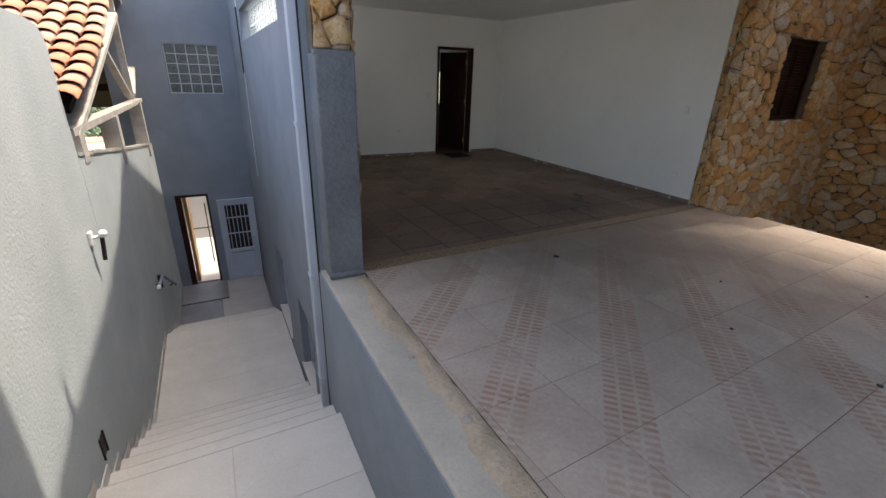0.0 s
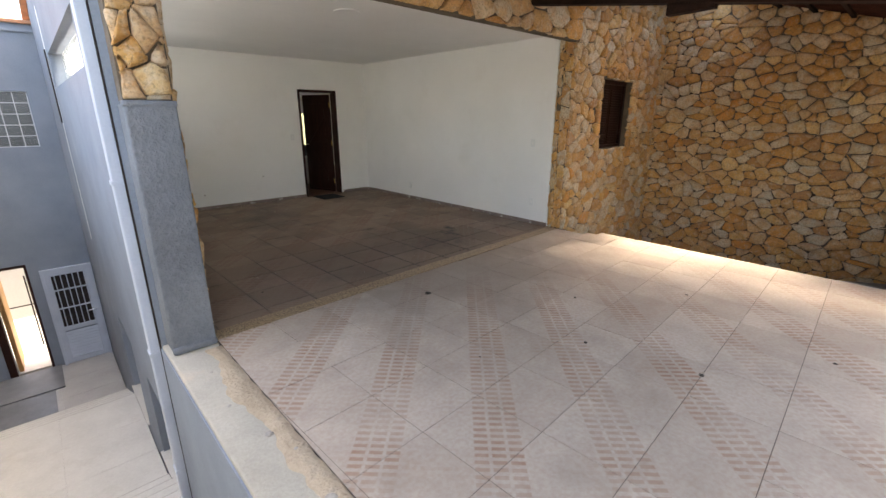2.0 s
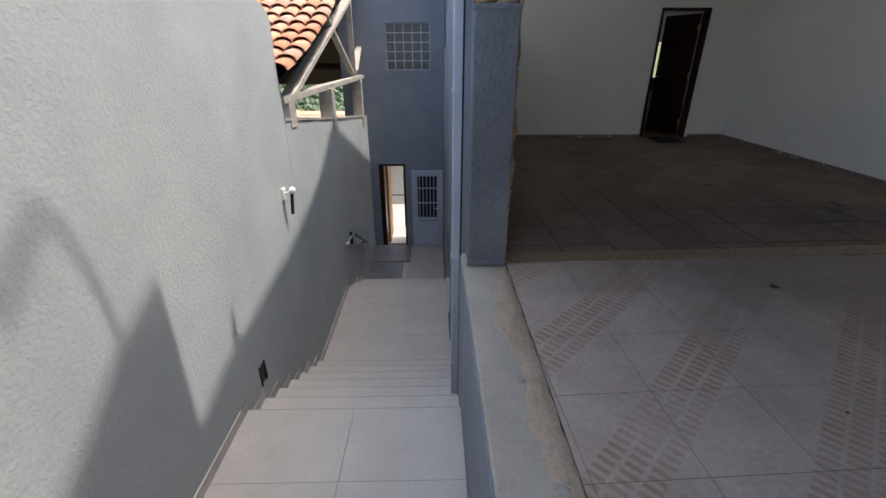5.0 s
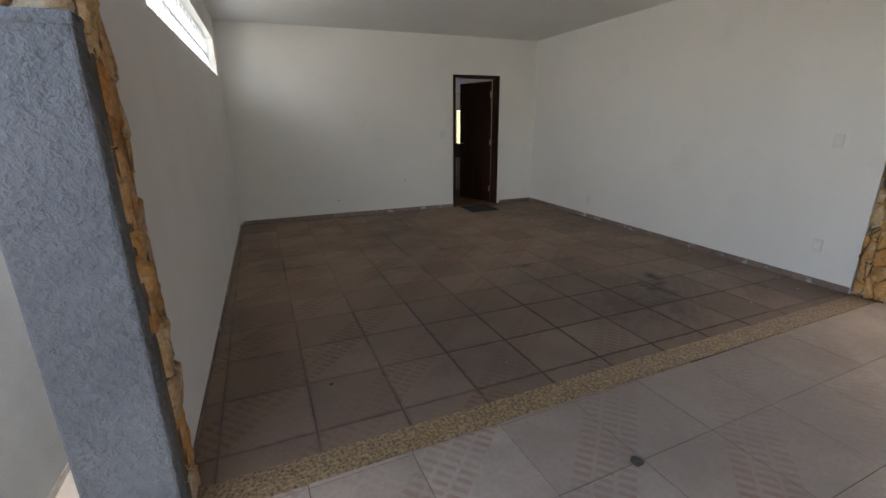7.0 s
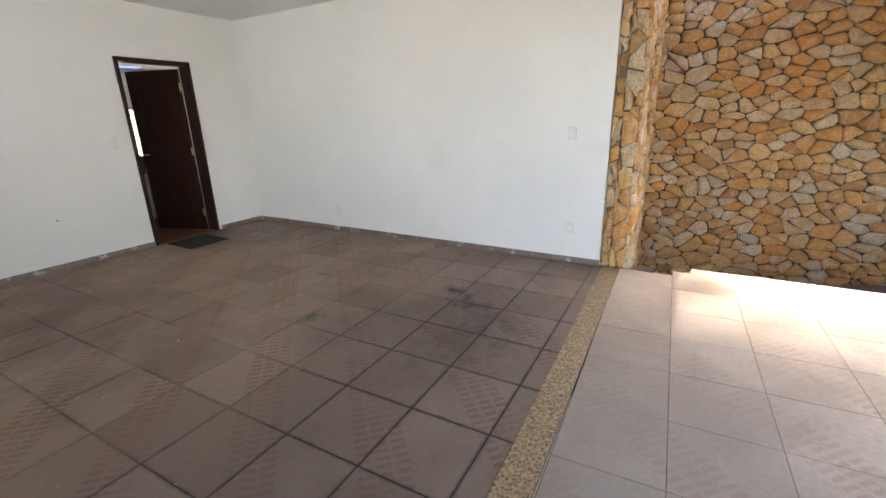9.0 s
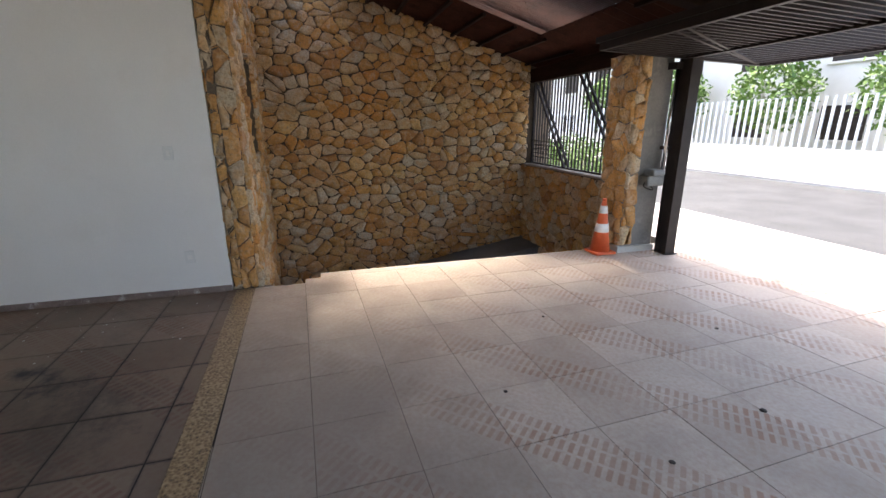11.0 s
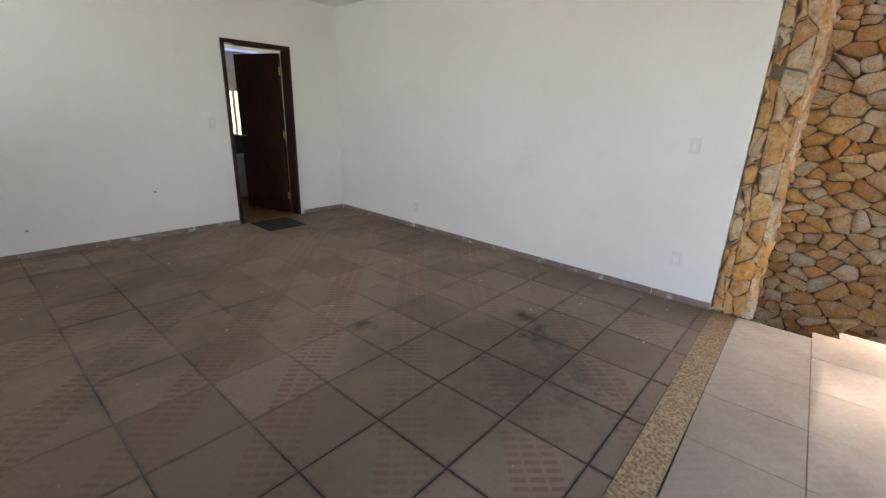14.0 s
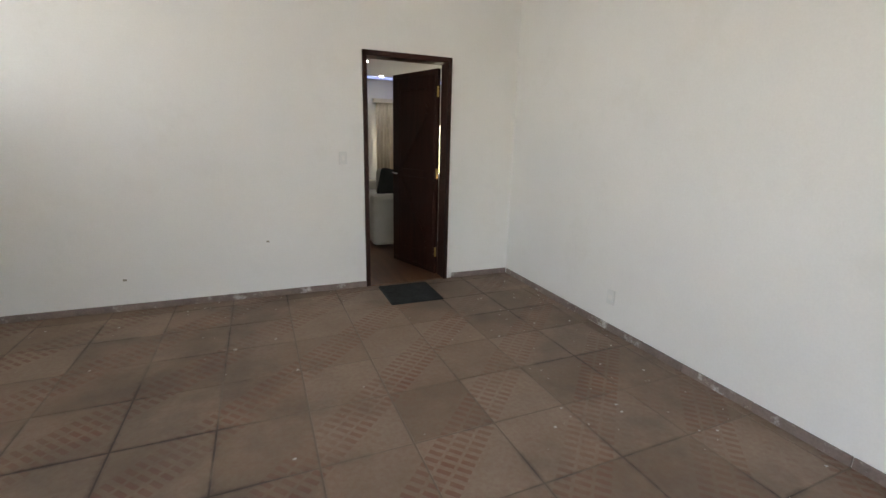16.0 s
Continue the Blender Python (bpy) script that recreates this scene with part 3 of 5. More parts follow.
for i in range(110):
    yy = -2.40 + i * 0.026
    inner = -0.135 + 0.085 * noise.noise((0.0, yy * 2.1, 3.0)) + 0.03 * noise.noise((1.0, yy * 11.0, 0.0))
    lift = 0.003 + 0.003 * noise.noise((4.0, yy * 5.0, 0.0))
    edge = 0.0 + 0.009 * noise.noise((7.0, yy * 9.0, 0.0))
    rows_l.append([bm.verts.new(q) for q in ((inner, yy, -0.006), (inner + 0.008, yy, lift), ((inner + edge) / 2, yy, lift + 0.004 * noise.noise((2.0, yy * 14.0, 5.0))), (edge - 0.006, yy, lift), (edge, yy, -0.006))])
for a, b in zip(rows_l, rows_l[1:]):
    for i in range(4):
        bm.faces.new((a[i], a[i + 1], b[i + 1], b[i]))
part("crust", bm, CRUST, ledge, "sandy crumbling mortar crust along the tiles", True)
crack = bmesh.new()
rng = random.Random(9)
y, x = -2.4, -0.004
while y < 0.46:
    step = rng.uniform(0.03, 0.09)
    x2 = -0.008 + rng.uniform(-0.012, 0.006)
    if rng.random() < 0.7:
        prism(crack, (x, y, -0.0035), (x2, y + step, -0.0035), rng.uniform(0.003, 0.013), 0.004)
    y, x = y + step, x2
thing("crack", crack, GROUT_OUT, "dark crumbled joint between ledge and tiles", "joint", "structure")

pillar = thing("pillar", boxes(((-0.296, 0.517, -0.004), (-0.010, 0.76, 1.722)), bevel=0.012), PIERGREY, "blue-grey rough plastered pier standing on the ledge", "pillar")
part("foot", boxes(((-0.303, 0.487, -0.003), (-0.006, 0.53, 0.05)), bevel=0.018), PIERGREY, pillar, "rough mortar foot")
part("cap", boxes(((-0.302, 0.511, 1.705), (-0.005, 0.598, 1.742)), bevel=0.01), PIERGREY, pillar)

# stairs


def stair_run(name, y0, z0, y1, z1, n, label):
    """Steps from (y0, z0) down to (y1, z1): n risers, each tread a slab with a nose."""
    run = thing(name, None, None, label, "stairs")
    rise, going = (z0 - z1) / n, (y1 - y0) / (n - 1)
    for i in range(n - 1):
        yy, zz = y0 + going * i, z0 - rise * (i + 1)
        part("tread", boxes(((CH_L + 0.012, yy - 0.01, zz - 0.03), (CH_R - 0.013, yy + going + 0.015, zz)), bevel=0.003), STAIR, run)
        part("riser", boxes(((CH_L + 0.012, yy - 0.015, zz - 0.02), (CH_R - 0.013, yy + 0.0, zz + rise - 0.03))), STAIR, run)
        part("skirting", boxes(((CH_L, yy, zz - 0.02), (CH_L + 0.011, yy + going, zz + 0.09)), ((CH_L, yy - 0.09, zz + 0.07), (CH_L + 0.010, yy + 0.02, zz + rise + 0.09))), STAIR, run)
        # Darker strip draws the shading line along each tread's edge.
        part("edge_shade", boxes(((CH_L + 0.013, yy + going + 0.010, zz - 0.012), (CH_R - 0.014, yy + going + 0.018, zz + 0.002)), bevel=0.001), STAIRGROUT, run, "darker strip in place of the shading line at the tread edge")
    part("riser", boxes(((CH_L + 0.012, y1 - 0.015, z1), (CH_R - 0.013, y1, z1 + rise - 0.03))), STAIR, run)
    return run


def landing(name, y0, y1, z, label, mat=STAIR):
    slab = thing(name, boxes(((CH_L, y0, z - 0.35), (CH_R - 0.013, y1, z - 0.012))), STAIRGROUT, label, "landing", "structure")
    nx, ny = 2, max(1, round((y1 - y0) / 0.85))
    w, d = (CH_R - 0.013 - CH_L) / nx, (y1 + 0.012 - y0) / ny
    me = finish(boxes(((0.0015, 0.0015, -0.012), (w - 0.0015, d - 0.0015, 0.0)), bevel=0.0012), "tile", mat)
    for i in range(nx):
        for j in range(ny):
            piece("tile", me, slab, pose(CH_L + i * w, y0 + j * d, z))
    part("skirting", boxes(((CH_L, y0, z), (CH_L + 0.012, y1, z + 0.09))), mat, slab)
    if y1 < 5:
        # The landing's edge gets the same drawn shading line.
        part("edge_shade", boxes(((CH_L + 0.013, y1 + 0.006, z - 0.012), (CH_R - 0.014, y1 + 0.015, z + 0.002)), bevel=0.001), STAIRGROUT, slab, "darker strip in place of the shading line at the landing edge")
    return slab


L1, L2 = -1.20, -2.36
landing("landing_top", -4.2, -2.45, 0.0, "cream tiled platform at the head of the stairs")
stair_run("stairs", -2.45, 0.0, -1.05, L1, 7, "upper flight of cream tiled steps")
landing("landing_upper", -1.05, 0.28, L1, "cream tiled landing beside the ledge")
stair_run("stairs", 0.28, L1, 2.12, L2, 7, "middle flight of cream tiled steps with sawtooth skirting")
landing("landing_lower", 2.12, 4.45, L2, "long cream tiled landing between plastered walls")
stair_run("stairs", 4.45, L2, 5.85, LOW, 5, "lower flight of cream tiled steps")
landing("floor_lower", 5.85, 8.0, LOW, "greyish floor tiles in front of the white metal door", LOWER)
thing("floor_strip", boxes(((CH_L + 0.013, 5.87, LOW), (-1.30, 7.99, LOW + 0.005)), bevel=0.001), DARKFLOOR, "dark grey floor strip in front of the open doorway", "floor", "structure")
dark_step = thing("door_step", boxes(((CH_L + 0.02, 7.0, LOW + 0.002), (-1.16, 7.99, LOW + 0.03)), bevel=0.006), DARKFLOOR, "worn grey step below the open doorway", "step")
court = thing("floor_court", boxes(((EDGE - 0.05, -4.0, -1.75), (SIDE + 0.2, 1.1, -1.6))), CONCRETE, "dark concrete floor of the sunken side court", "floor", "structure")
bm = bmesh.new()
bm.faces.new([bm.verts.new((7.55, y, z)) for y, z in ((-1.2, -1.598), (-3.72, -1.598), (-3.72, -0.64), (-2.6, -0.83), (-1.5, -1.04), (-1.2, -1.14))])
ext = bmesh.ops.extrude_face_region(bm, geom=bm.faces[:])
bmesh.ops.translate(bm, vec=(SIDE - 7.56, 0, 0), verts=[v for v in ext["geom"] if isinstance(v, bmesh.types.BMVert)])
thing("court_ramp", bm, DARKFLOOR, "dark sloping concrete bank against the stone wall", "ramp", "structure")
step_edge = thing("floor_edge", boxes(((EDGE - 0.02, -4.3, -0.25), (EDGE, 0.11, 0.0)), ((4.92, 0.11, -0.25), (4.935, 0.70, -0.001)), bevel=0.003), STAIR, "pale rounded tile edge above the sunken court", "edge", "structure")

# ground, street and terrain in one sheet
bm = bmesh.new()
ys = [-400, -120, -40, -16, -9, -6.6, -4.42, -4.38, -3.9, 10, 14, 22, 40, 70, 110, 160, 400]
zs = [-0.1, -0.1, -0.1, -0.12, -0.13, -0.13, -0.13, -3.3, -3.3, -3.3, -4.5, -9, -14, -14, -6, 4, 5]
xs = [-400, -120, -40, -12, -2.3, 9, 40, 120, 400]
grid = [[bm.verts.new((x, y, z)) for x in xs] for y, z in zip(ys, zs)]
for a, b in zip(grid, grid[1:]):
    for i in range(len(xs) - 1):
        bm.faces.new((a[i], a[i + 1], b[i + 1], b[i]))
thing("ground", bm, SOIL, "earth falling away behind the house towards a wooded hill", "ground", "structure")
thing("pavement", boxes(((-30, -6.4, -0.2), (30, -4.41, -0.035)), ((-30, -15.0, -0.2), (30, -12.6, -0.035)), bevel=0.01), SIDEWALK, "pale concrete pavement outside the gate", "pavement", "structure")
thing("road", boxes(((-60, -12.6, -0.2), (60, -6.4, -0.11))), ASPHALT, "grey asphalt street outside the gate", "road", "structure")
wall("wall_street", "plain plastered street wall beside the head of the stairs", GREY, ((-2.26, -4.4, -0.2), (-0.4, -4.2, 2.9)), ((-2.3, -4.2, -0.2), (-2.26, -4.0, 2.0)))

# ---- roof over house and yard ----
RIDGE_Y, RIDGE_Z, EAVE_Y = 4.4, 4.72, -4.1


def roof_z(y):
    """The roof's line: straight over the yard, hanging between wall plate and ridge."""
    if y <= 0.2:
        return 3.60 + (y - 0.2) * 0.295
    line = ((0.2, 3.60), (0.9, 3.67), (1.5, 3.73), (2.03, 3.82), (3.08, 4.06), (3.7, 4.33), (4.4, 4.72))
    for (a, za), (b, zb) in zip(line, line[1:]):
        if y <= b:
            return za + (zb - za) * (y - a) / (b - a)
    return line[-1][1]


roof = thing("roof", None, None, "clay tiled roof on dark beams over house and yard", "roof", "structure")
RX0, RX1 = -0.42, SIDE + 0.3
HOLE = (4.92, 6.80, -3.10, 0.18)


def slab(bm, x0, x1, y0, y1, t=0.03):
    """A piece of roof: rows of barrel tiles seen as ribs, above and below."""
    n = max(1, round((x1 - x0) / 0.052))
    rows = []
    for d in (0.06, 0.06 + t):
        for y in (y0, y1):
            rows.append([bm.verts.new((x0 + (x1 - x0) * i / n, y, roof_z(y) + d + 0.022 * math.sin(i * math.pi / 2))) for i in range(n + 1)])
    for i in range(n):
        bm.faces.new((rows[0][i], rows[1][i], rows[1][i + 1], rows[0][i + 1]))
        bm.faces.new((rows[2][i], rows[2][i + 1], rows[3][i + 1], rows[3][i]))
        bm.faces.new((rows[0][i], rows[0][i + 1], rows[2][i + 1], rows[2][i]))
        bm.faces.new((rows[1][i + 1], rows[1][i], rows[3][i], rows[3][i + 1]))


bm = bmesh.new()
slab(bm, RX0, RX1, EAVE_Y, HOLE[2])
slab(bm, RX0, HOLE[0], HOLE[2], HOLE[3])
slab(bm, HOLE[1], RX1, HOLE[2], -0.35)
slab(bm, 8.2, RX1, -0.35, HOLE[3])
slab(bm, RX0, RX1, HOLE[3], 0.2)
for ya, yb in zip((0.2, 0.9, 1.5, 2.03, 3.08, 3.7), (0.9, 1.5, 2.03, 3.08, 3.7, RIDGE_Y)):
    slab(bm, RX0, RX1, ya, yb)
x = HOLE[0]
# Graded slits, made up to spread the sun patch softly over the yard.
SLITS = 44
for k in range(SLITS):
    f = (k + 0.5) / SLITS
    step = (HOLE[1] - HOLE[0]) / SLITS
    w = step * (0.06 + 0.80 * f ** 1.3) * (1.0 if f < 0.92 else 0.6)
    nx = HOLE[0] + (k + 1) * step
    slab(bm, x, nx - w, HOLE[2], HOLE[3])
    end = (0.0, 0.24, 0.08, 0.32, 0.16)[k % 5] + 0.25 * (1 - f)
    lo, hi = HOLE[2] + 0.02 + end, HOLE[3] - 0.02 - end * 0.5
    slab(bm, nx - w, nx, HOLE[2], lo)
    slab(bm, nx - w, nx, hi, HOLE[3])
    for shut in (0.95, 0.85, 0.65, 0.4, 0.15):
        slab(bm, nx - w, nx - w * (1 - shut), lo, lo + 0.25)
        slab(bm, nx - w, nx - w * (1 - shut), hi - 0.11, hi)
        lo, hi = lo + 0.25, hi - 0.11
    x = nx
part("deck", bm, DARKCLAY, roof, "dark clay tiles")
bm = bmesh.new()
vs = [bm.verts.new(p) for p in ((RX0, RIDGE_Y, RIDGE_Z + 0.06), (RX1, RIDGE_Y, RIDGE_Z + 0.06), (RX1, 8.6, 3.1), (RX0, 8.6, 3.1))]
bm.faces.new(vs)
ext = bmesh.ops.extrude_face_region(bm, geom=bm.faces[:])
bmesh.ops.translate(bm, vec=(0, 0, 0.04), verts=[v for v in ext["geom"] if isinstance(v, bmesh.types.BMVert)])
part("rear_deck", bm, CLAY, roof)
bm = bmesh.new()
vs = [bm.verts.new((CH_R, y, z)) for y, z in ((0.61, 3.3), (8.0, 3.3), (RIDGE_Y, RIDGE_Z + 0.05), *[(q, roof_z(q) + 0.05) for q in (3.7, 3.08, 2.03, 1.5, 0.9, 0.61)])]
bm.faces.new(vs)
ext = bmesh.ops.extrude_face_region(bm, geom=bm.faces[:])
bmesh.ops.translate(bm, vec=(0.2, 0, 0), verts=[v for v in ext["geom"] if isinstance(v, bmesh.types.BMVert)])
part("gable", bm, BLUE, roof, "blue-grey plastered gable")
for x in (0.7, 3.86):
    part("rafter", bars(((x, 0.60, 3.03), (x, EAVE_Y + 0.1, 2.33), 0.12, 0.28)), BEAMWOOD, roof)
    part("rafter_end", bars(((x, -0.95, 2.62), (x, -1.35, 2.63), 0.10, 0.14)), BEAMWOOD, roof)
for i in range(9):
    yy = 0.05 - i * 0.46
    part("batten", bars(((RX0 + 0.1, yy, roof_z(yy) + 0.025), (HOLE[0], yy, roof_z(yy) + 0.025), 0.05, 0.04), ((HOLE[1], yy, roof_z(yy) + 0.025), (SIDE, yy, roof_z(yy) + 0.025), 0.05, 0.04)), BEAMWOOD, roof)
part("front_beam", boxes(((3.2, -3.92, 2.20), (SIDE + 0.02, -3.76, 2.43)), bevel=0.01), BEAMWOOD, roof)

# Out-of-view plate, invented to throw the tall spiked shadow onto the boundary wall.
bm = bmesh.new()
bm.faces.new([bm.verts.new((RX0, y, z)) for y, z in ((-2.5, 2.75), (-0.3, 3.0), (-0.26, 4.64), (-0.63, 4.48), (-1.09, 4.15), (-2.5, 3.2))])
ext = bmesh.ops.extrude_face_region(bm, geom=bm.faces[:])
bmesh.ops.translate(bm, vec=(0.1, 0, 0), verts=[v for v in ext["geom"] if isinstance(v, bmesh.types.BMVert)])
part("spike_caster", bm, BLUE, roof, "unseen sloping plate added to cast the tall spiked shadow")

# Out-of-view cone, invented to throw the smaller spike next to the tall one.
bm = bmesh.new()
rod(bm, (RX0 + 0.05, 0.36, 3.60), (RX0 + 0.05, 0.41, 4.14), 0.09, 0.012, n=10)
part("end_tile", bm, CLAY, roof, "unseen cone added at the roof's edge to cast the small spiked shadow")
# Out-of-view cable bent to match its curling shadow; the pole is added as support.
loop = [(-2.2, 7.3), (-1.55, 6.5), (-1.28, 5.9), (-1.15, 5.45), (-1.07, 5.04), (-0.94, 5.20), (-0.80, 5.33), (-0.72, 5.27), (-0.65, 4.92), (-0.62, 4.46)]
loose = thing("loose_cable", rods(*[((RX0 + 0.05, a, za), (RX0 + 0.05, b, zb), 0.02) for (a, za), (b, zb) in zip(loop, loop[1:])], n=8), METAL, "loose black cable above the roof's edge, unseen, added for its curling shadow", "cable")
part("pole", rods(((RX0 + 0.05, -2.2, 3.0), (RX0 + 0.05, -2.2, 7.32), 0.02)), METAL, loose, "thin steel pole added to hold the unseen cable")

# ---- garage details ----
def plate(name, label, cat, m, w=0.075, h=0.115, toggle=True):
    """A wall plate, its back on the plane x=0 of m, facing -x."""
    ob = thing(name, boxes(((-0.012, -w / 2, -h / 2), (0.0, w / 2, h / 2)), bevel=0.004), AGED, label, cat)
    if toggle:
        part("rocker", boxes(((-0.018, -0.012, -0.022), (-0.012, 0.012, 0.022)), bevel=0.002), PLASTIC, ob)
    else:
        part("socket_face", boxes(((-0.015, -0.02, -0.02), (-0.012, 0.02, 0.02)), bevel=0.001), PLASTIC, ob)
    ob.matrix_basis = m
    return ob


plate("light_switch", "white plastic light switch on the white side wall", "switch", pose(XR, 1.24, 1.26))
plate("wall_socket", "white plastic wall socket low on the side wall", "socket", pose(XR, 1.21, 0.35), toggle=False)
plate("wall_socket", "white plastic wall socket low on the side wall", "socket", pose(XR, 4.28, 0.27), toggle=False)
plate("light_switch", "white plastic light switch beside the wooden door", "switch", pose(3.17, YB, 1.24, 0, 0, 90))

base = thing("baseboard", None, None, "mottled low skirting of cut floor tiles, splashed with paint", "baseboard", "structure")
me_b = finish(boxes(((0.002, -0.014, 0.0), (0.438, 0.0, 0.055)), bevel=0.003), "skirting_tile", SKIRT)
for i in range(8):
    piece("skirting_tile", me_b, base, pose(-0.02 + i * 0.424, YB, 0.0))
me_c = finish(boxes(((0.002, -0.014, 0.0), (0.66, 0.0, 0.055)), bevel=0.003), "skirting_tile", SKIRT)
piece("skirting_tile", me_c, base, pose(4.262, YB, 0))
me_d = finish(boxes(((0.002, -0.014, 0.0), (0.448, 0.0, 0.055)), bevel=0.003), "skirting_tile", SKIRT)
for i in range(11):
    piece("skirting_tile", me_d, base, pose(XR, 5.85 - i * 0.45, 0.0, 0, 0, -90))
me_e = finish(boxes(((0.002, -0.008, 0.0), (0.50, 0.0, 0.03)), bevel=0.003), "skirting_tile", SKIRT)
for i in range(10):
    piece("skirting_tile", me_e, base, pose(XL, 0.76 + i * 0.51, 0.0, 0, 0, 90))

# the wooden door, ajar into the next room
door = thing("door_1", None, None, "dark varnished wooden door standing open on brass hinges", "door", "structure")
part("frame", boxes(((DX0 - 0.010, YB - 0.022, 0.0), (DX0 + 0.03, YB + 0.16, DZ)), ((DX1 - 0.03, YB - 0.022, 0.0), (DX1 + 0.010, YB + 0.16, DZ)), ((DX0 - 0.010, YB - 0.022, DZ - 0.03), (DX1 + 0.010, YB + 0.16, DZ + 0.015)), bevel=0.004), WOOD, door)
LEAFM = Matrix.Translation((DX1 - 0.06, YB + 0.172, 0.0)) @ Matrix.Rotation(radians(109.5), 4, "Z")
leaf = part("leaf", boxes(((0.0, -0.036, 0.008), (0.765, 0.0, 2.095)), bevel=0.003), WOOD, door)
leaf.matrix_basis = LEAFM


def on_leaf(name, bm, mat, label="", smooth=False):
    ob = part(name, bm, mat, leaf, label, smooth)
    return ob


for side in (0.0, -0.036):
    o = 0.008 if side == 0.0 else -0.008
    bmq = bmesh.new()
    a0, b0 = sorted((side, side + o))
    for lo, hi in (((0.03, a0, 0.06), (0.14, b0, 2.05)), ((0.625, a0, 0.06), (0.735, b0, 2.05)), ((0.14, a0, 0.06), (0.625, b0, 0.22)), ((0.14, a0, 1.92), (0.625, b0, 2.05)), ((0.14, a0, 1.02), (0.625, b0, 1.10))):
        add_box(bmq, lo, hi)
    bmesh.ops.bevel(bmq, geom=bmq.edges[:], offset=0.003, segments=1, affect="EDGES")
    on_leaf("rail", bmq, WOOD)
    y0 = side + (0.004 if side == 0.0 else -0.004)
    on_leaf("moulding", bars(*[((0.16, y0, 0.26 + d), (0.61, y0, 0.90 + d), 0.012, 0.05) for d in (0, 0.07)], *[((0.16, y0, 1.75 - d), (0.61, y0, 1.20 - d), 0.012, 0.05) for d in (0, 0.07)], up=(1, 0, 0)), WOOD)
for z in (0.25, 1.08, 1.88):
    on_leaf("hinge", rods(((-0.012, 0.004, z - 0.05), (-0.012, 0.004, z + 0.05), 0.011)), BRASS, "worn brass hinge")
hb = rods(((0.70, 0.0, 1.04), (0.70, 0.05, 1.04), 0.009), ((0.705, 0.05, 1.04), (0.60, 0.05, 1.04), 0.009), ((0.70, -0.036, 1.04), (0.70, -0.086, 1.04), 0.009), ((0.705, -0.086, 1.04), (0.60, -0.086, 1.04), 0.009))
on_leaf("handle", hb, CHROME, "chrome lever handle", True)
on_leaf("lock_plate", boxes(((0.675, -0.040, 0.92), (0.725, 0.004, 1.12)), bevel=0.003), CHROME)
mat_ob = thing("door_mat", boxes(((3.46, 5.30, 0.0), (3.95, 5.80, 0.014)), bevel=0.004), MATRUBBER, "black ribbed rubber mat in front of the wooden door", "mat")
part("ribs", boxes(*[((3.475, 5.32 + i * 0.024, 0.013), (3.935, 5.332 + i * 0.024, 0.017)) for i in range(19)]), MATRUBBER, mat_ob)
thing("door_sill", boxes(((DX0 + 0.03, YB - 0.01, -0.2), (DX1 - 0.03, YB + 0.16, 0.006)), bevel=0.002), WOODFLOOR, "worn brown wooden door sill", "sill", "structure")

# ceiling rose and small marks
rose = thing("ceiling_plate", rods(((2.06, 1.74, CEILING - 0.012), (2.06, 1.74, CEILING), 0.15), n=32), CEIL, "flat round white cover plate on the ceiling", "cover plate")

# ---- the room behind the door ----
wall("wall_living_left", "pale living room wall", WHITE, ((2.0, YB + 0.15, -0.1), (2.1, 11.2, 2.75)))
wall("wall_living_far", "pale living room wall with a curtained window", WHITE, ((2.0, 11.2, -0.1), (4.75, 11.35, 2.75)), ((6.7, 11.2, -0.1), (7.3, 11.35, 2.75)), ((4.75, 11.2, -0.1), (6.7, 11.35, 0.6)), ((4.75, 11.2, 1.8), (6.7, 11.35, 2.75)))
wall("wall_living_right", "pale living room wall", WHITE, ((7.2, 1.0, -0.1), (7.3, 11.2, 2.75)))
wall("wall_living_near", "pale living room wall beside the garage", WHITE, ((XR + 0.205, YB + 0.15, -0.1), (7.2, YB + 0.25, 2.75)))
thing("floor_living", boxes(((2.0, YB + 0.155, -0.15), (7.3, 11.3, 0.0))), WOODFLOOR, "polished brown wooden living room floor", "floor", "structure")
thing("ceiling_living", boxes(((2.0, YB + 0.15, 2.6), (7.3, 11.3, 2.72))), CEIL, "white living room ceiling with downlights", "ceiling", "structure")
for x, y in ((4.08, 9.05), (4.72, 10.6), (3.0, 9.8), (4.9, 8.2)):
    dl = thing("ceiling_light", rods(((x, y, 2.585), (x, y, 2.60), 0.055), n=20), PLASTIC, "small round recessed ceiling downlight, lit", "light", group="living room downlights")
    part("bulb", rods(((x, y, 2.579), (x, y, 2.586), 0.04), n=16), SPOT, dl, "glowing lens")
thing("cove_light", boxes(((3.2, 10.78, 2.575), (6.2, 10.92, 2.602)), bevel=0.004), COVE, "dim blue strip light along the living room ceiling", "light")
win_l = thing("window_1", None, None, "tall living room window with cream curtains", "window", "structure")
part("window_frame", boxes(((4.75, 11.24, 0.6), (4.81, 11.3, 1.8)), ((6.64, 11.24, 0.6), (6.7, 11.3, 1.8)), ((4.81, 11.24, 1.74), (6.64, 11.3, 1.8)), ((4.81, 11.24, 0.6), (6.64, 11.3, 0.66)), ((5.70, 11.24, 0.66), (5.76, 11.3, 1.74))), PIPE, win_l)


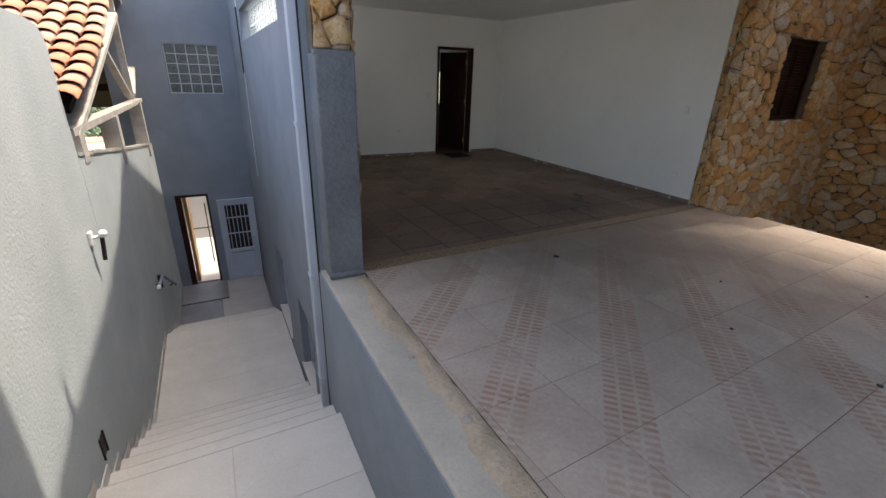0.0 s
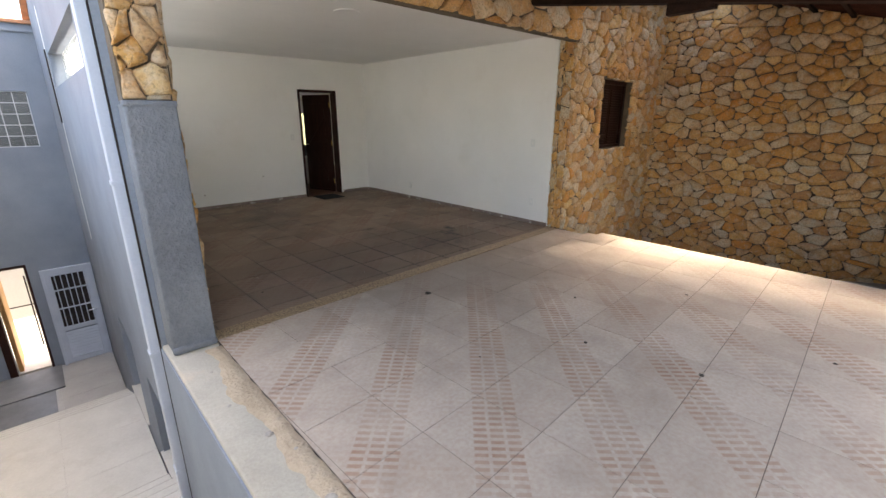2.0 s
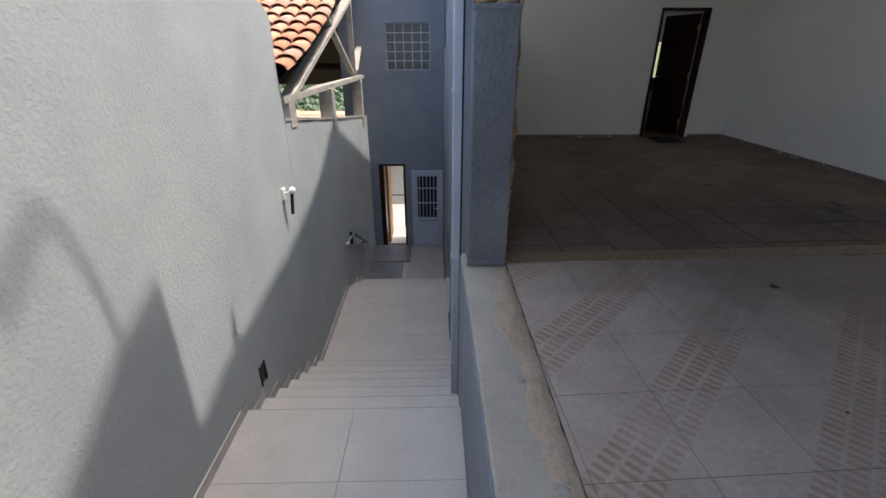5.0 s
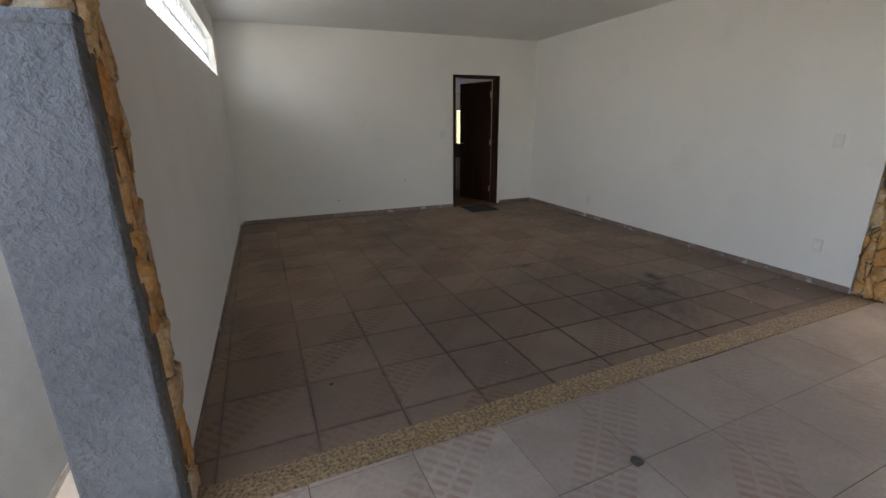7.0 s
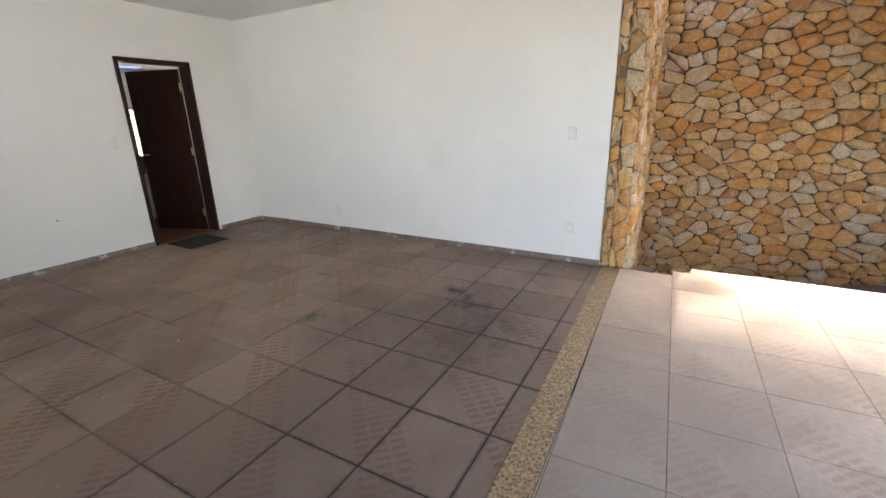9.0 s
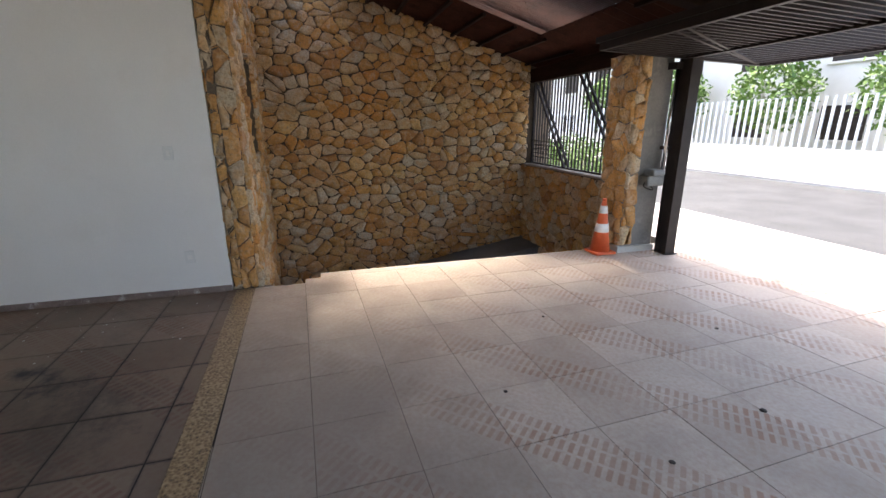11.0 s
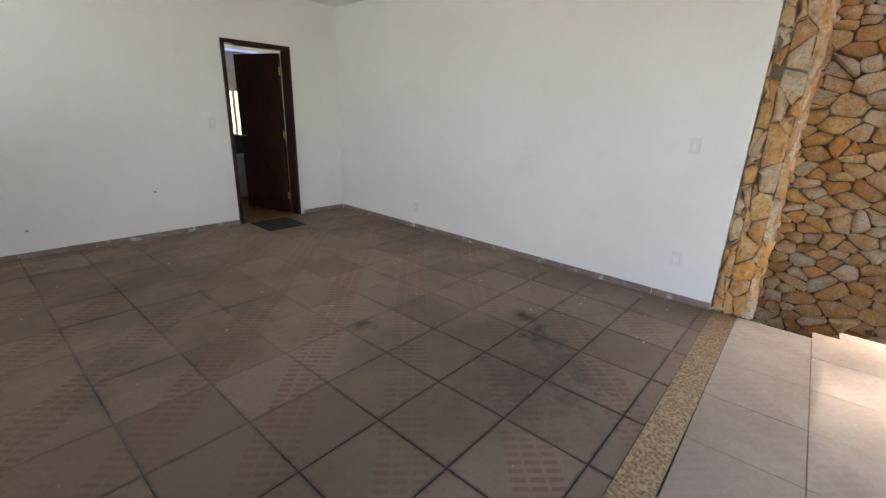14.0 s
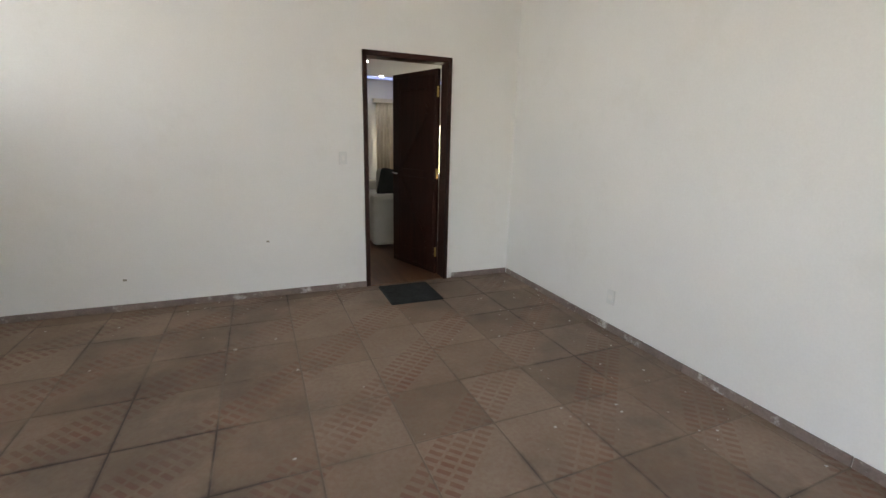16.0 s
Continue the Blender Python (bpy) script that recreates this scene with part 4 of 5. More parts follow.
def curtain(x0, x1, y, z0, z1):
    bmc = bmesh.new()
    n = 40
    rows = []
    for z in (z0, z1):
        rows.append([bmc.verts.new((x0 + (x1 - x0) * i / n, y + 0.03 * math.sin(i * 1.3), z)) for i in range(n + 1)])
    for i in range(n):
        bmc.faces.new((rows[0][i], rows[0][i + 1], rows[1][i + 1], rows[1][i]))
    ext = bmesh.ops.extrude_face_region(bmc, geom=bmc.faces[:])
    bmesh.ops.translate(bmc, vec=(0, 0.004, 0), verts=[v for v in ext["geom"] if isinstance(v, bmesh.types.BMVert)])
    return bmc


cu = thing("curtain", curtain(4.72, 5.36, 11.1, 0.3, 2.14), CURTAIN, "cream pleated curtain hanging beside the living room window", "curtain", smooth=True)
thing("curtain_rail", boxes(((4.66, 11.06, 2.14), (6.8, 11.16, 2.22)), bevel=0.006), CURTAIN, "cream curtain pelmet above the window", "curtain rail")
sofa = thing("sofa", None, None, "light grey upholstered sofa with dark cushions", "sofa")
part("base", boxes(((3.78, 7.45, 0.05), (4.95, 9.5, 0.42)), bevel=0.03), FABRIC, sofa)
part("arm", boxes(((3.78, 7.35, 0.03), (4.9, 7.60, 0.70)), bevel=0.05), FABRIC, sofa)
part("arm", boxes(((3.78, 9.4, 0.03), (4.95, 9.65, 0.70)), bevel=0.05), FABRIC, sofa)
part("backrest", boxes(((4.72, 7.5, 0.3), (5.0, 9.5, 0.88)), bevel=0.06), FABRIC, sofa)
for y in (7.65, 8.55):
    part("seat_cushion", boxes(((3.8, y, 0.40), (4.75, y + 0.85, 0.55)), bevel=0.05), FABRIC, sofa)
pill = thing("cushion", boxes(((-0.06, -0.2, -0.2), (0.06, 0.2, 0.2)), bevel=0.05), CUSHION, "dark square cushion leaning on the sofa arm", "cushion", smooth=True)
pill.matrix_basis = pose(4.16, 7.79, 0.80, 12, 10, 80)
pill2 = thing("cushion", boxes(((-0.06, -0.2, -0.2), (0.06, 0.2, 0.2)), bevel=0.05), FABRIC, "pale square cushion on the sofa seat", "cushion", smooth=True)
pill2.matrix_basis = pose(4.22, 8.2, 0.78, 5, -12, 60)

# stone-framed window of the house wall: dark closed wooden shutters
sh = thing("window_2", None, None, "dark closed wooden shutter window set in stone", "window", "structure")
part("window_frame", boxes(((WX0, 0.09, WZ0), (WX0 + 0.06, 0.17, WZ1)), ((WX1 - 0.06, 0.09, WZ0), (WX1, 0.17, WZ1)), ((WX0 + 0.06, 0.09, WZ1 - 0.06), (WX1 - 0.06, 0.17, WZ1)), ((WX0 + 0.06, 0.09, WZ0), (WX1 - 0.06, 0.17, WZ0 + 0.05)), m=FRONT), WOOD, sh)
for a, b in ((WX0 + 0.06, (WX0 + WX1) / 2 - 0.004), ((WX0 + WX1) / 2 + 0.004, WX1 - 0.06)):
    shutter = part("shutter", boxes(((a, 0.13, WZ0 + 0.05), (b, 0.165, WZ1 - 0.06)), m=FRONT), WOOD, sh)
    bml = bmesh.new()
    for i in range(22):
        zz = WZ0 + 0.09 + i * 0.04
        prism(bml, FRONT @ Vector((a + 0.05, 0.122, zz)), FRONT @ Vector((b - 0.05, 0.122, zz)), 0.02, 0.022, up=(0, -0.6, 1))
    part("slats", bml, WOOD, shutter)

# ---- glass blocks ----
def block_wall(name, label, origin, along, nx, nz, w, h, d, deep):
    """A wall of glass blocks with mortar joints: origin at the lower corner, along x or y."""
    grp = thing(name, None, None, label, "window", "structure")
    bmj = bmesh.new()

    def bx(u0, u1, z0, z1, t0, t1):
        if along == "x":
            add_box(bmj, (origin[0] + u0, origin[1] + t0, origin[2] + z0), (origin[0] + u1, origin[1] + t1, origin[2] + z1))
        else:
            add_box(bmj, (origin[0] + t0, origin[1] + u0, origin[2] + z0), (origin[0] + t1, origin[1] + u1, origin[2] + z1))
    for i in range(nx + 1):
        u = min(max(i * w - 0.006, 0), nx * w - 0.012)
        bx(u, u + 0.012, 0, nz * h, 0.006, d - 0.006)
    for j in range(nz + 1):
        z = min(max(j * h - 0.006, 0), nz * h - 0.012)
        for i in range(nx):
            bx(i * w + 0.006, (i + 1) * w - 0.006, z, z + 0.012, 0.006, d - 0.006)
    part("joints", bmj, PIPE, grp)
    dims = (w - 0.014, d, h - 0.014) if along == "x" else (d, w - 0.014, h - 0.014)
    me = finish(boxes(((0, 0, 0), dims), bevel=0.01), "glass_block", GLASS)
    for i in range(nx):
        for j in range(nz):
            off = Vector((i * w + 0.007, 0, j * h + 0.007)) if along == "x" else Vector((0, i * w + 0.007, j * h + 0.007))
            ob = piece("glass_block", me, grp, Matrix.Translation(Vector(origin) + off))
            ob.visible_shadow = False
    return grp


block_wall("window_3", "small window of clear wavy glass blocks in the blue wall", (-1.58, BY + 0.05, 1.12), "x", 5, 5, 0.192, 0.186, 0.08, 0)
block_wall("window_4", "high strip of clear glass blocks in the garage wall", (-0.19, GX0, GZ0), "y", 19, 2, 0.2, 0.22, 0.08, 0)

# ---- stair channel details ----
gate_door = thing("door_2", None, None, "closed grey-white metal door with barred upper panes", "door", "structure")
G0, G1, GT = -1.06, -0.35, -1.20
part("frame", boxes(((G0 - 0.05, BY - 0.07, LOW), (G0, BY - 0.005, GT)), ((G1 - 0.03, BY - 0.07, LOW), (G1 + 0.01, BY - 0.005, GT)), ((G0 - 0.05, BY - 0.07, GT), (G1 + 0.01, BY - 0.005, GT + 0.05)), bevel=0.004), ALU, gate_door)
mleaf = part("leaf", boxes(((G0, BY - 0.06, LOW + 0.02), (G0 + 0.09, BY - 0.02, GT)), ((G1 - 0.12, BY - 0.06, LOW + 0.02), (G1 - 0.03, BY - 0.02, GT)), ((G0 + 0.09, BY - 0.06, GT - 0.09), (G1 - 0.12, BY - 0.02, GT)), ((G0 + 0.09, BY - 0.06, LOW + 0.02), (G1 - 0.12, BY - 0.02, LOW + 0.12)), ((G0 + 0.09, BY - 0.06, LOW + 0.72), (G1 - 0.12, BY - 0.02, LOW + 0.80)), bevel=0.003), ALU, gate_door)
part("back_panel", boxes(((G0 + 0.09, BY - 0.025, LOW + 0.80), (G1 - 0.12, BY - 0.02, GT - 0.09))), METAL, mleaf, "dark glass behind the bars")
for i in range(9):
    z = LOW + 0.155 + i * 0.063
    part("louvre", bars(((G0 + 0.09, BY - 0.04, z), (G1 - 0.12, BY - 0.04, z), 0.012, 0.055), up=(0, 0.5, 1)), ALU, mleaf)
for i in range(6):
    x = G0 + 0.14 + i * 0.088
    part("bar", rods(((x, BY - 0.05, LOW + 0.80), (x, BY - 0.05, GT - 0.09), 0.009)), ALU, mleaf)
for z in (LOW + 1.18, LOW + 1.56):
    part("cross_bar", boxes(((G0 + 0.09, BY - 0.066, z), (G1 - 0.12, BY - 0.045, z + 0.025))), ALU, mleaf)
part("handle", rods(((G1 - 0.08, BY - 0.06, LOW + 1.05), (G1 - 0.08, BY - 0.11, LOW + 1.05), 0.012), ((G1 - 0.08, BY - 0.10, LOW + 1.05), (G1 - 0.20, BY - 0.10, LOW + 1.05), 0.012)), CHROME, mleaf, "chrome lever handle")
od = thing("door_3", None, None, "open doorway with a honey wood door folded back", "door", "structure")
part("frame", boxes(((AX0, BY - 0.01, LOW), (AX0 + 0.11, BY + 0.2, AZ)), ((AX1 - 0.04, BY - 0.01, LOW), (AX1, BY + 0.2, AZ)), ((AX0 + 0.11, BY - 0.01, AZ - 0.05), (AX1 - 0.04, BY + 0.2, AZ))), WOOD, od)
part("leaf", boxes(((AX0 + 0.12, BY + 0.19, LOW + 0.02), (AX0 + 0.19, BY + 0.95, AZ - 0.06)), bevel=0.004), ORANGEWOOD, od, "honey coloured wooden leaf")
bar = thing("gate_bar", rods(((AX0 + 0.1, BY + 1.4, LOW + 0.95), (AX1 + 0.25, BY + 1.4, LOW + 0.95), 0.014), ((AX0 + 0.5, BY + 1.4, LOW - 0.1), (AX0 + 0.5, BY + 1.4, LOW + 1.6), 0.014)), METAL, "dark thin metal rail behind the open doorway", "rail")
# Added backing, coloured dark so the glass blocks look dim between pale joints.
wall("wall_backing", "dark grey backing wall added to darken the glass block window", DARKFLOOR, ((-1.95, 8.85, 0.6), (-0.4, 8.95, 2.8)), ((-1.95, 8.2, 0.6), (-0.4, 8.85, 0.7)))
wall("wall_rear_yard", "sunlit white garden wall behind the house", FACADE, ((-3.2, 11.5, -3.6), (0.8, 11.7, -0.9)))
thing("floor_rear", boxes(((-3.2, 8.2, LOW - 0.25), (1.9, 11.5, LOW - 0.02))), SIDEWALK, "pale paved strip behind the house", "floor", "structure")
thing("roof_coping", boxes(((-2.62, BY - 0.05, 3.14), (CH_R + 0.02, BY + 0.3, 3.20)), bevel=0.012), CLAY, "red clay coping tiles on the blue wall", "coping", "structure")

pipe = thing("downpipe", boxes(((-0.405, 0.80, -1.55), (CH_R - 0.001, 0.90, 3.15)), bevel=0.008), ALU, "pale grey square downpipe on the house corner", "pipe")
for z in (-1.2, -0.1, 1.2, 2.4):
    part("clip", boxes(((-0.412, 0.795, z), (CH_R, 0.905, z + 0.03)), bevel=0.002), ALU, pipe)
cab = thing("cable", rods(((CH_R - 0.008, 0.775, -1.5), (CH_R - 0.008, 0.775, 3.1), 0.007)), METAL, "thin black cable clipped beside the downpipe", "cable")
nw = thing("narrow_window", boxes(((CH_R - 0.015, 5.9, 1.55), (CH_R - 0.002, 6.05, 2.55)), bevel=0.003), METAL, "narrow dark vent slot in the house wall", "vent")
for i, (y0, y1, z0, z1) in enumerate(((1.55, 2.35, -2.05, -1.05), (3.3, 4.4, -2.2, -1.05))):
    bw = thing("basement_window", None, None, "dark basement window with a pale sill beside the stairs", "window")
    part("pane", boxes(((CH_R + 0.12, y0, z0), (CH_R + 0.14, y1, z1))), METAL, bw)
    part("frame", boxes(((CH_R + 0.09, y0, z0), (CH_R + 0.12, y0 + 0.05, z1)), ((CH_R + 0.09, y1 - 0.05, z0), (CH_R + 0.12, y1, z1)), ((CH_R + 0.09, (y0 + y1) / 2 - 0.02, z0), (CH_R + 0.12, (y0 + y1) / 2 + 0.02, z1))), ALU, bw)
    part("sill", boxes(((CH_R - 0.03, y0 - 0.03, z0 - 0.03), (CH_R + 0.09, y1 + 0.03, z0 + 0.001)), bevel=0.004), STAIR, bw)

LY = 1.86
lamp = thing("wall_lamp", None, None, "white bulb lamp with a black holder on the grey wall", "lamp")
part("bracket", boxes(((CH_L, LY - 0.04, 0.10), (CH_L + 0.03, LY + 0.04, 0.22)), bevel=0.006), PLASTIC, lamp)
part("arm", rods(((CH_L + 0.02, LY, 0.16), (CH_L + 0.10, LY, 0.18), 0.014)), PLASTIC, lamp)
bmb = bmesh.new()
bmesh.ops.create_uvsphere(bmb, u_segments=16, v_segments=10, radius=0.035, matrix=pose(CH_L + 0.11, LY - 0.01, 0.20))
part("bulb", bmb, PLASTIC, lamp, "white globe", True)
part("holder", rods(((CH_L + 0.07, LY + 0.02, -0.06), (CH_L + 0.09, LY + 0.02, 0.15), 0.018)), METAL, lamp, "black stick holder")
ob_box = thing("junction_box", boxes(((CH_L, 0.62, -1.23), (CH_L + 0.004, 0.72, -1.05)), ((CH_L, 0.61, -1.24), (CH_L + 0.014, 0.622, -1.04)), ((CH_L, 0.718, -1.24), (CH_L + 0.014, 0.73, -1.04))), METAL, "open dark junction box in the grey wall", "junction box")
hr = thing("handrail", None, None, "grey pipe handrail with a white end cap on the wall", "handrail")
part("rail", rods(((CH_L + 0.07, 4.36, -1.48), (CH_L + 0.07, 4.91, -1.53), 0.022), ((CH_L + 0.07, 4.91, -1.53), (CH_L + 0.07, 6.3, -2.32), 0.022)), BLUE, hr, smooth=True)
part("end_bracket", boxes(((CH_L, 4.88, -1.73), (CH_L + 0.055, 4.91, -1.51)), bevel=0.004), METAL, hr, "dark steel end bracket")
part("end_cap", rods(((CH_L + 0.07, 4.32, -1.477), (CH_L + 0.07, 4.365, -1.48), 0.028)), PLASTIC, hr, "white end cap")
for y, z in ((4.61, -1.505), (6.0, -2.15)):
    part("bracket", rods(((CH_L, y, z - 0.05), (CH_L + 0.07, y, z - 0.01), 0.01)), METAL, hr)

# ---- neighbour's open gable roof ----
EY, EZ, RY, RZZ, FAR = 2.30, 1.30, 7.15, 3.18, 13.4
nb = thing("neighbour_roof", None, None, "orange clay tiled gable roof on weathered timber trusses", "roof")
slope = math.atan2(RZZ - EZ, RY - EY)
MID = ((EY + RY) / 2, (EZ + RZZ) / 2 - 0.2)
for i in range(8):
    x = -2.14 - i * 0.8
    part("rafter", bars(((x, EY + 0.10, EZ - 0.09), (x, MID[0], MID[1] - 0.13), 0.06, 0.09), ((x, MID[0], MID[1] - 0.13), (x, RY, RZZ - 0.13), 0.06, 0.09), up=(1, 0, 0)), OLDWOOD if i else BEAMWOOD, nb)
bmu = bmesh.new()
for ya, za, yb, zb in ((EY + 0.03, EZ - 0.05, (EY + RY) / 2, (EZ + RZZ) / 2 - 0.26), ((EY + RY) / 2, (EZ + RZZ) / 2 - 0.26, RY, RZZ - 0.06), (RY, RZZ - 0.06, FAR, 0.50)):
    vs = [bmu.verts.new(p) for p in ((-2.08, ya, za), (-8.2, ya, za), (-8.2, yb, zb), (-2.08, yb, zb))]
    bmu.faces.new(vs)
ext = bmesh.ops.extrude_face_region(bmu, geom=bmu.faces[:])
bmesh.ops.translate(bmu, vec=(0, 0, -0.015), verts=[v for v in ext["geom"] if isinstance(v, bmesh.types.BMVert)])
part("sheathing", bmu, BEAMWOOD, nb, "dark timber underside")
XB = -2.17
for a, b, w, h in (((XB, EY + 0.2, EZ - 0.34), (XB, RY - 0.1, RZZ - 0.78), 0.06, 0.15), ((XB, RY, RZZ - 0.14), (XB, FAR - 0.3, 0.50), 0.06, 0.15), ((XB, 2.35, 1.02), (XB, 8.6, 0.98), 0.07, 0.14), ((XB, RY - 0.05, 1.05), (XB, RY - 0.05, 2.98), 0.06, 0.10), ((XB, 4.95, 1.98), (XB, 6.85, 1.12), 0.06, 0.10), ((XB, 8.9, 2.1), (XB, 7.25, 1.12), 0.06, 0.12), ((XB, 4.55, 0.36), (XB, 4.55, 0.98), 0.18, 0.20), ((XB, 7.35, 0.0), (XB, 7.35, 0.98), 0.16, 0.20), ((XB - 0.02, 2.55, 0.72), (XB - 0.02, 2.55, 0.98), 0.2, 0.2)):
    part("timber", bars((a, b, w, h), up=(1, 0, 0)), OLDWOOD, nb)
part("far_beam", bars(((-7.8, 2.6, 1.0), (-7.8, 10.5, 0.95), 0.1, 0.15), ((-2.3, 9.9, 1.15), (-8.0, 9.9, 1.15), 0.1, 0.15)), BEAMWOOD, nb)
thing("neighbour_house", boxes(((-8.2, 2.4, -4.0), (-2.35, 2.6, 0.4)), ((-8.2, 2.6, -4.0), (-8.0, 10.2, 0.35)), ((-3.4, 2.62, -2.0), (-2.45, 3.85, 0.93))), FACADE, "pale plastered walls of the neighbouring house", "house")


def barrel_tile(w, l):
    """One curved clay tile, narrowing upwards, its lower edge at the origin, running along +y."""
    vs, fs = [], []
    n = 6
    for yy, r in ((0.0, w * 0.56), (l, w * 0.44)):
        for t in (0.0, 0.014):
            for i in range(n + 1):
                a = math.pi * i / n
                rr = r - t
                vs.append((-math.cos(a) * rr, yy, math.sin(a) * rr * 0.62 + (0.03 if yy == 0.0 else 0.0)))
    k = n + 1
    for i in range(n):
        fs += [(i, i + 1, 2 * k + i + 1, 2 * k + i), (k + i + 1, k + i, 3 * k + i, 3 * k + i + 1), (i + 1, i, k + i, k + i + 1)]
    return mesh_of("roof_tile", vs, fs, CLAY, True)


TW, TL = 0.215, 0.37
SPAN, SAG = math.hypot(RY - EY, RZZ - EZ), 0.2
tile_me = barrel_tile(TW, TL + 0.06)
rng = random.Random(21)
cols, rows_n = 27, int(math.hypot(RY - EY, RZZ - EZ) / TL)
rest_v, rest_f = [], []
for c in range(cols):
    for r in range(rows_n + 1):
        d = r * TL - 0.06
        f = d / SPAN
        m = pose(-2.10 - c * TW + rng.uniform(-0.006, 0.006), EY + d * math.cos(slope), EZ + d * math.sin(slope) - SAG * 4 * f * (1 - f), math.degrees(math.atan(math.tan(slope) - SAG * 4 * (1 - 2 * f) / (RY - EY))), rng.uniform(-2, 2), rng.uniform(-1.5, 1.5))
        if c < 20:
            piece("roof_tile", tile_me, nb, m)
        else:
            o = len(rest_v)
            rest_v += [tuple(m @ v.co) for v in tile_me.vertices]
            rest_f += [tuple(o + i for i in p.vertices) for p in tile_me.polygons]
ob = new("far_tiles", mesh_of("far_tiles", rest_v, rest_f, CLAY, True))
ob.parent = nb
tagged(ob, kind="stuff")
bmr = bmesh.new()
for i in range(18):
    rod(bmr, (-2.08 - i * 0.34, RY, RZZ + 0.02), (-2.46 - i * 0.34, RY, RZZ + 0.0), 0.10, 0.085, n=12)
part("ridge_tiles", bmr, CLAY, nb, smooth=True)

# ---- street side: gate, grille, cone ----
gate = thing("tilting_gate", None, None, "dark steel bar gate tilted up flat under the beam", "gate")
GY0, GY1, GZA, GZB = -2.76, -4.85, 2.22, 2.14


def gate_pt(x, t):
    return (x, GY0 + (GY1 - GY0) * t, GZA + (GZB - GZA) * t)


gx0, gx1 = 0.15, 4.84
for a, b in (((gx0, 0), (gx1, 0)), ((gx0, 1), (gx1, 1)), ((gx0, 0), (gx0, 1)), ((gx1, 0), (gx1, 1)), ((gx0, 0.5), (gx1, 0.5))):
    part("frame_bar", bars((gate_pt(*a), gate_pt(*b), 0.05, 0.07)), METAL, gate)
for i in range(58):
    x = gx0 + 0.08 + i * 0.0805
    part("bar", bars((gate_pt(x, 0.01), gate_pt(x, 0.99), 0.022, 0.035)), METAL, gate)
for x in (0.6, 2.2, 3.8):
    for d in (0.0, 0.12):
        part("diagonal_bar", bars((gate_pt(x + d, 0.02), gate_pt(min(x + d + 1.1, gx1), 0.98), 0.03, 0.05)), METAL, gate)
part("rail", boxes(((gx0, -2.80, 2.255), (gx1 + 0.05, -2.72, 2.31))), METAL, gate)
jamb = thing("gate_jamb", boxes(((4.74, -3.93, 0.0), (4.77, -3.80, 2.24)), ((4.77, -3.93, 0.0), (4.92, -3.90, 2.24)), ((4.77, -3.83, 0.0), (4.92, -3.80, 2.24)), ((4.905, -3.90, 0.0), (4.92, -3.83, 2.24)), bevel=0.002), METAL, "dark steel channel post guiding the gate", "post")
part("foot", boxes(((4.72, -3.95, 0.0), (4.94, -3.79, 0.012))), METAL, jamb)
wall("street_pier_left", "plain plastered pier at the other side of the gate", GREY, ((-0.4, -4.1, -0.03), (0.1, -3.8, 2.9)))
motor = thing("gate_motor", None, None, "grey gate motor with a steel drive tube on the pier", "motor")
part("housing", boxes(((4.84, -3.74, 0.80), (5.02, -3.52, 0.92)), bevel=0.02), DULLMETAL, motor)
part("cover", boxes(((4.79, -3.70, 0.92), (4.95, -3.54, 0.99)), bevel=0.02), DULLMETAL, motor)
part("drive_tube", rods(((4.90, -3.74, 0.86), (4.90, -3.78, 2.12), 0.022)), CHROME, motor, "bright steel tube", True)
part("bracket", boxes(((4.86, -3.82, 2.05), (5.02, -3.72, 2.12)), bevel=0.003), METAL, motor)
part("bracket", boxes(((4.87, -3.80, 1.2), (5.02, -3.75, 1.24)), bevel=0.003), METAL, motor)
bmw = bmesh.new()
pts = [(4.88 + 0.03 * math.sin(i * 0.9), -3.56 + 0.05 * math.cos(i * 0.5), 0.84 - 0.08 * math.sin(math.pi * i / 9)) for i in range(10)]
for a, b in zip(pts, pts[1:]):
    rod(bmw, a, b, 0.006, n=6)
part("cable", bmw, METAL, motor, "slack black cable")

grille = thing("grille", None, None, "dark steel window grille with paired diagonal bars", "grille")
q0, q1, z0, z1 = 5.46, SIDE + 0.02, 0.80, 2.22
part("frame", boxes(((q0, -3.88, z0 - 0.03), (q1, -3.84, z0)), ((q0, -3.88, z1), (q1, -3.84, z1 + 0.03)), ((q0, -3.88, z0), (q0 + 0.03, -3.84, z1)), ((q1 - 0.03, -3.88, z0), (q1, -3.84, z1))), METAL, grille)
for i in range(30):
    x = q0 + 0.08 + i * 0.095
    part("bar", boxes(((x, -3.87, z0), (x + 0.02, -3.85, z1))), METAL, grille)
for x in (5.6, 7.0):
    for d in (0.0, 0.14):
        part("diagonal_bar", bars(((x + 1.15 + d, -3.83, z1), (x + d, -3.83, z0), 0.03, 0.035)), METAL, grille)
for i in range(5):
    part("cross_bar", boxes(((7.3, -3.845, z0 + 0.1 + i * 0.07), (q1 - 0.03, -3.835, z0 + 0.115 + i * 0.07))), METAL, grille)
sill = thing("wall_sill", boxes(((5.45, -4.0, 0.74), (SIDE + 0.03, -3.70, 0.775)), bevel=0.012), CONCRETE, "rough mortar sill under the grille", "sill", "structure")

cone = thing("traffic_cone", None, None, "orange traffic cone with two white bands on the tiles", "traffic cone")
CX, CY = 5.05, -3.13


def cone_ring(z0, z1, extra=0.0):
    bmk = bmesh.new()

    def rad(z):
        return 0.115 - (z - 0.03) * 0.150 + extra
    rod(bmk, (CX, CY, z0), (CX, CY, z1), rad(z0), rad(z1), n=32)
    return bmk


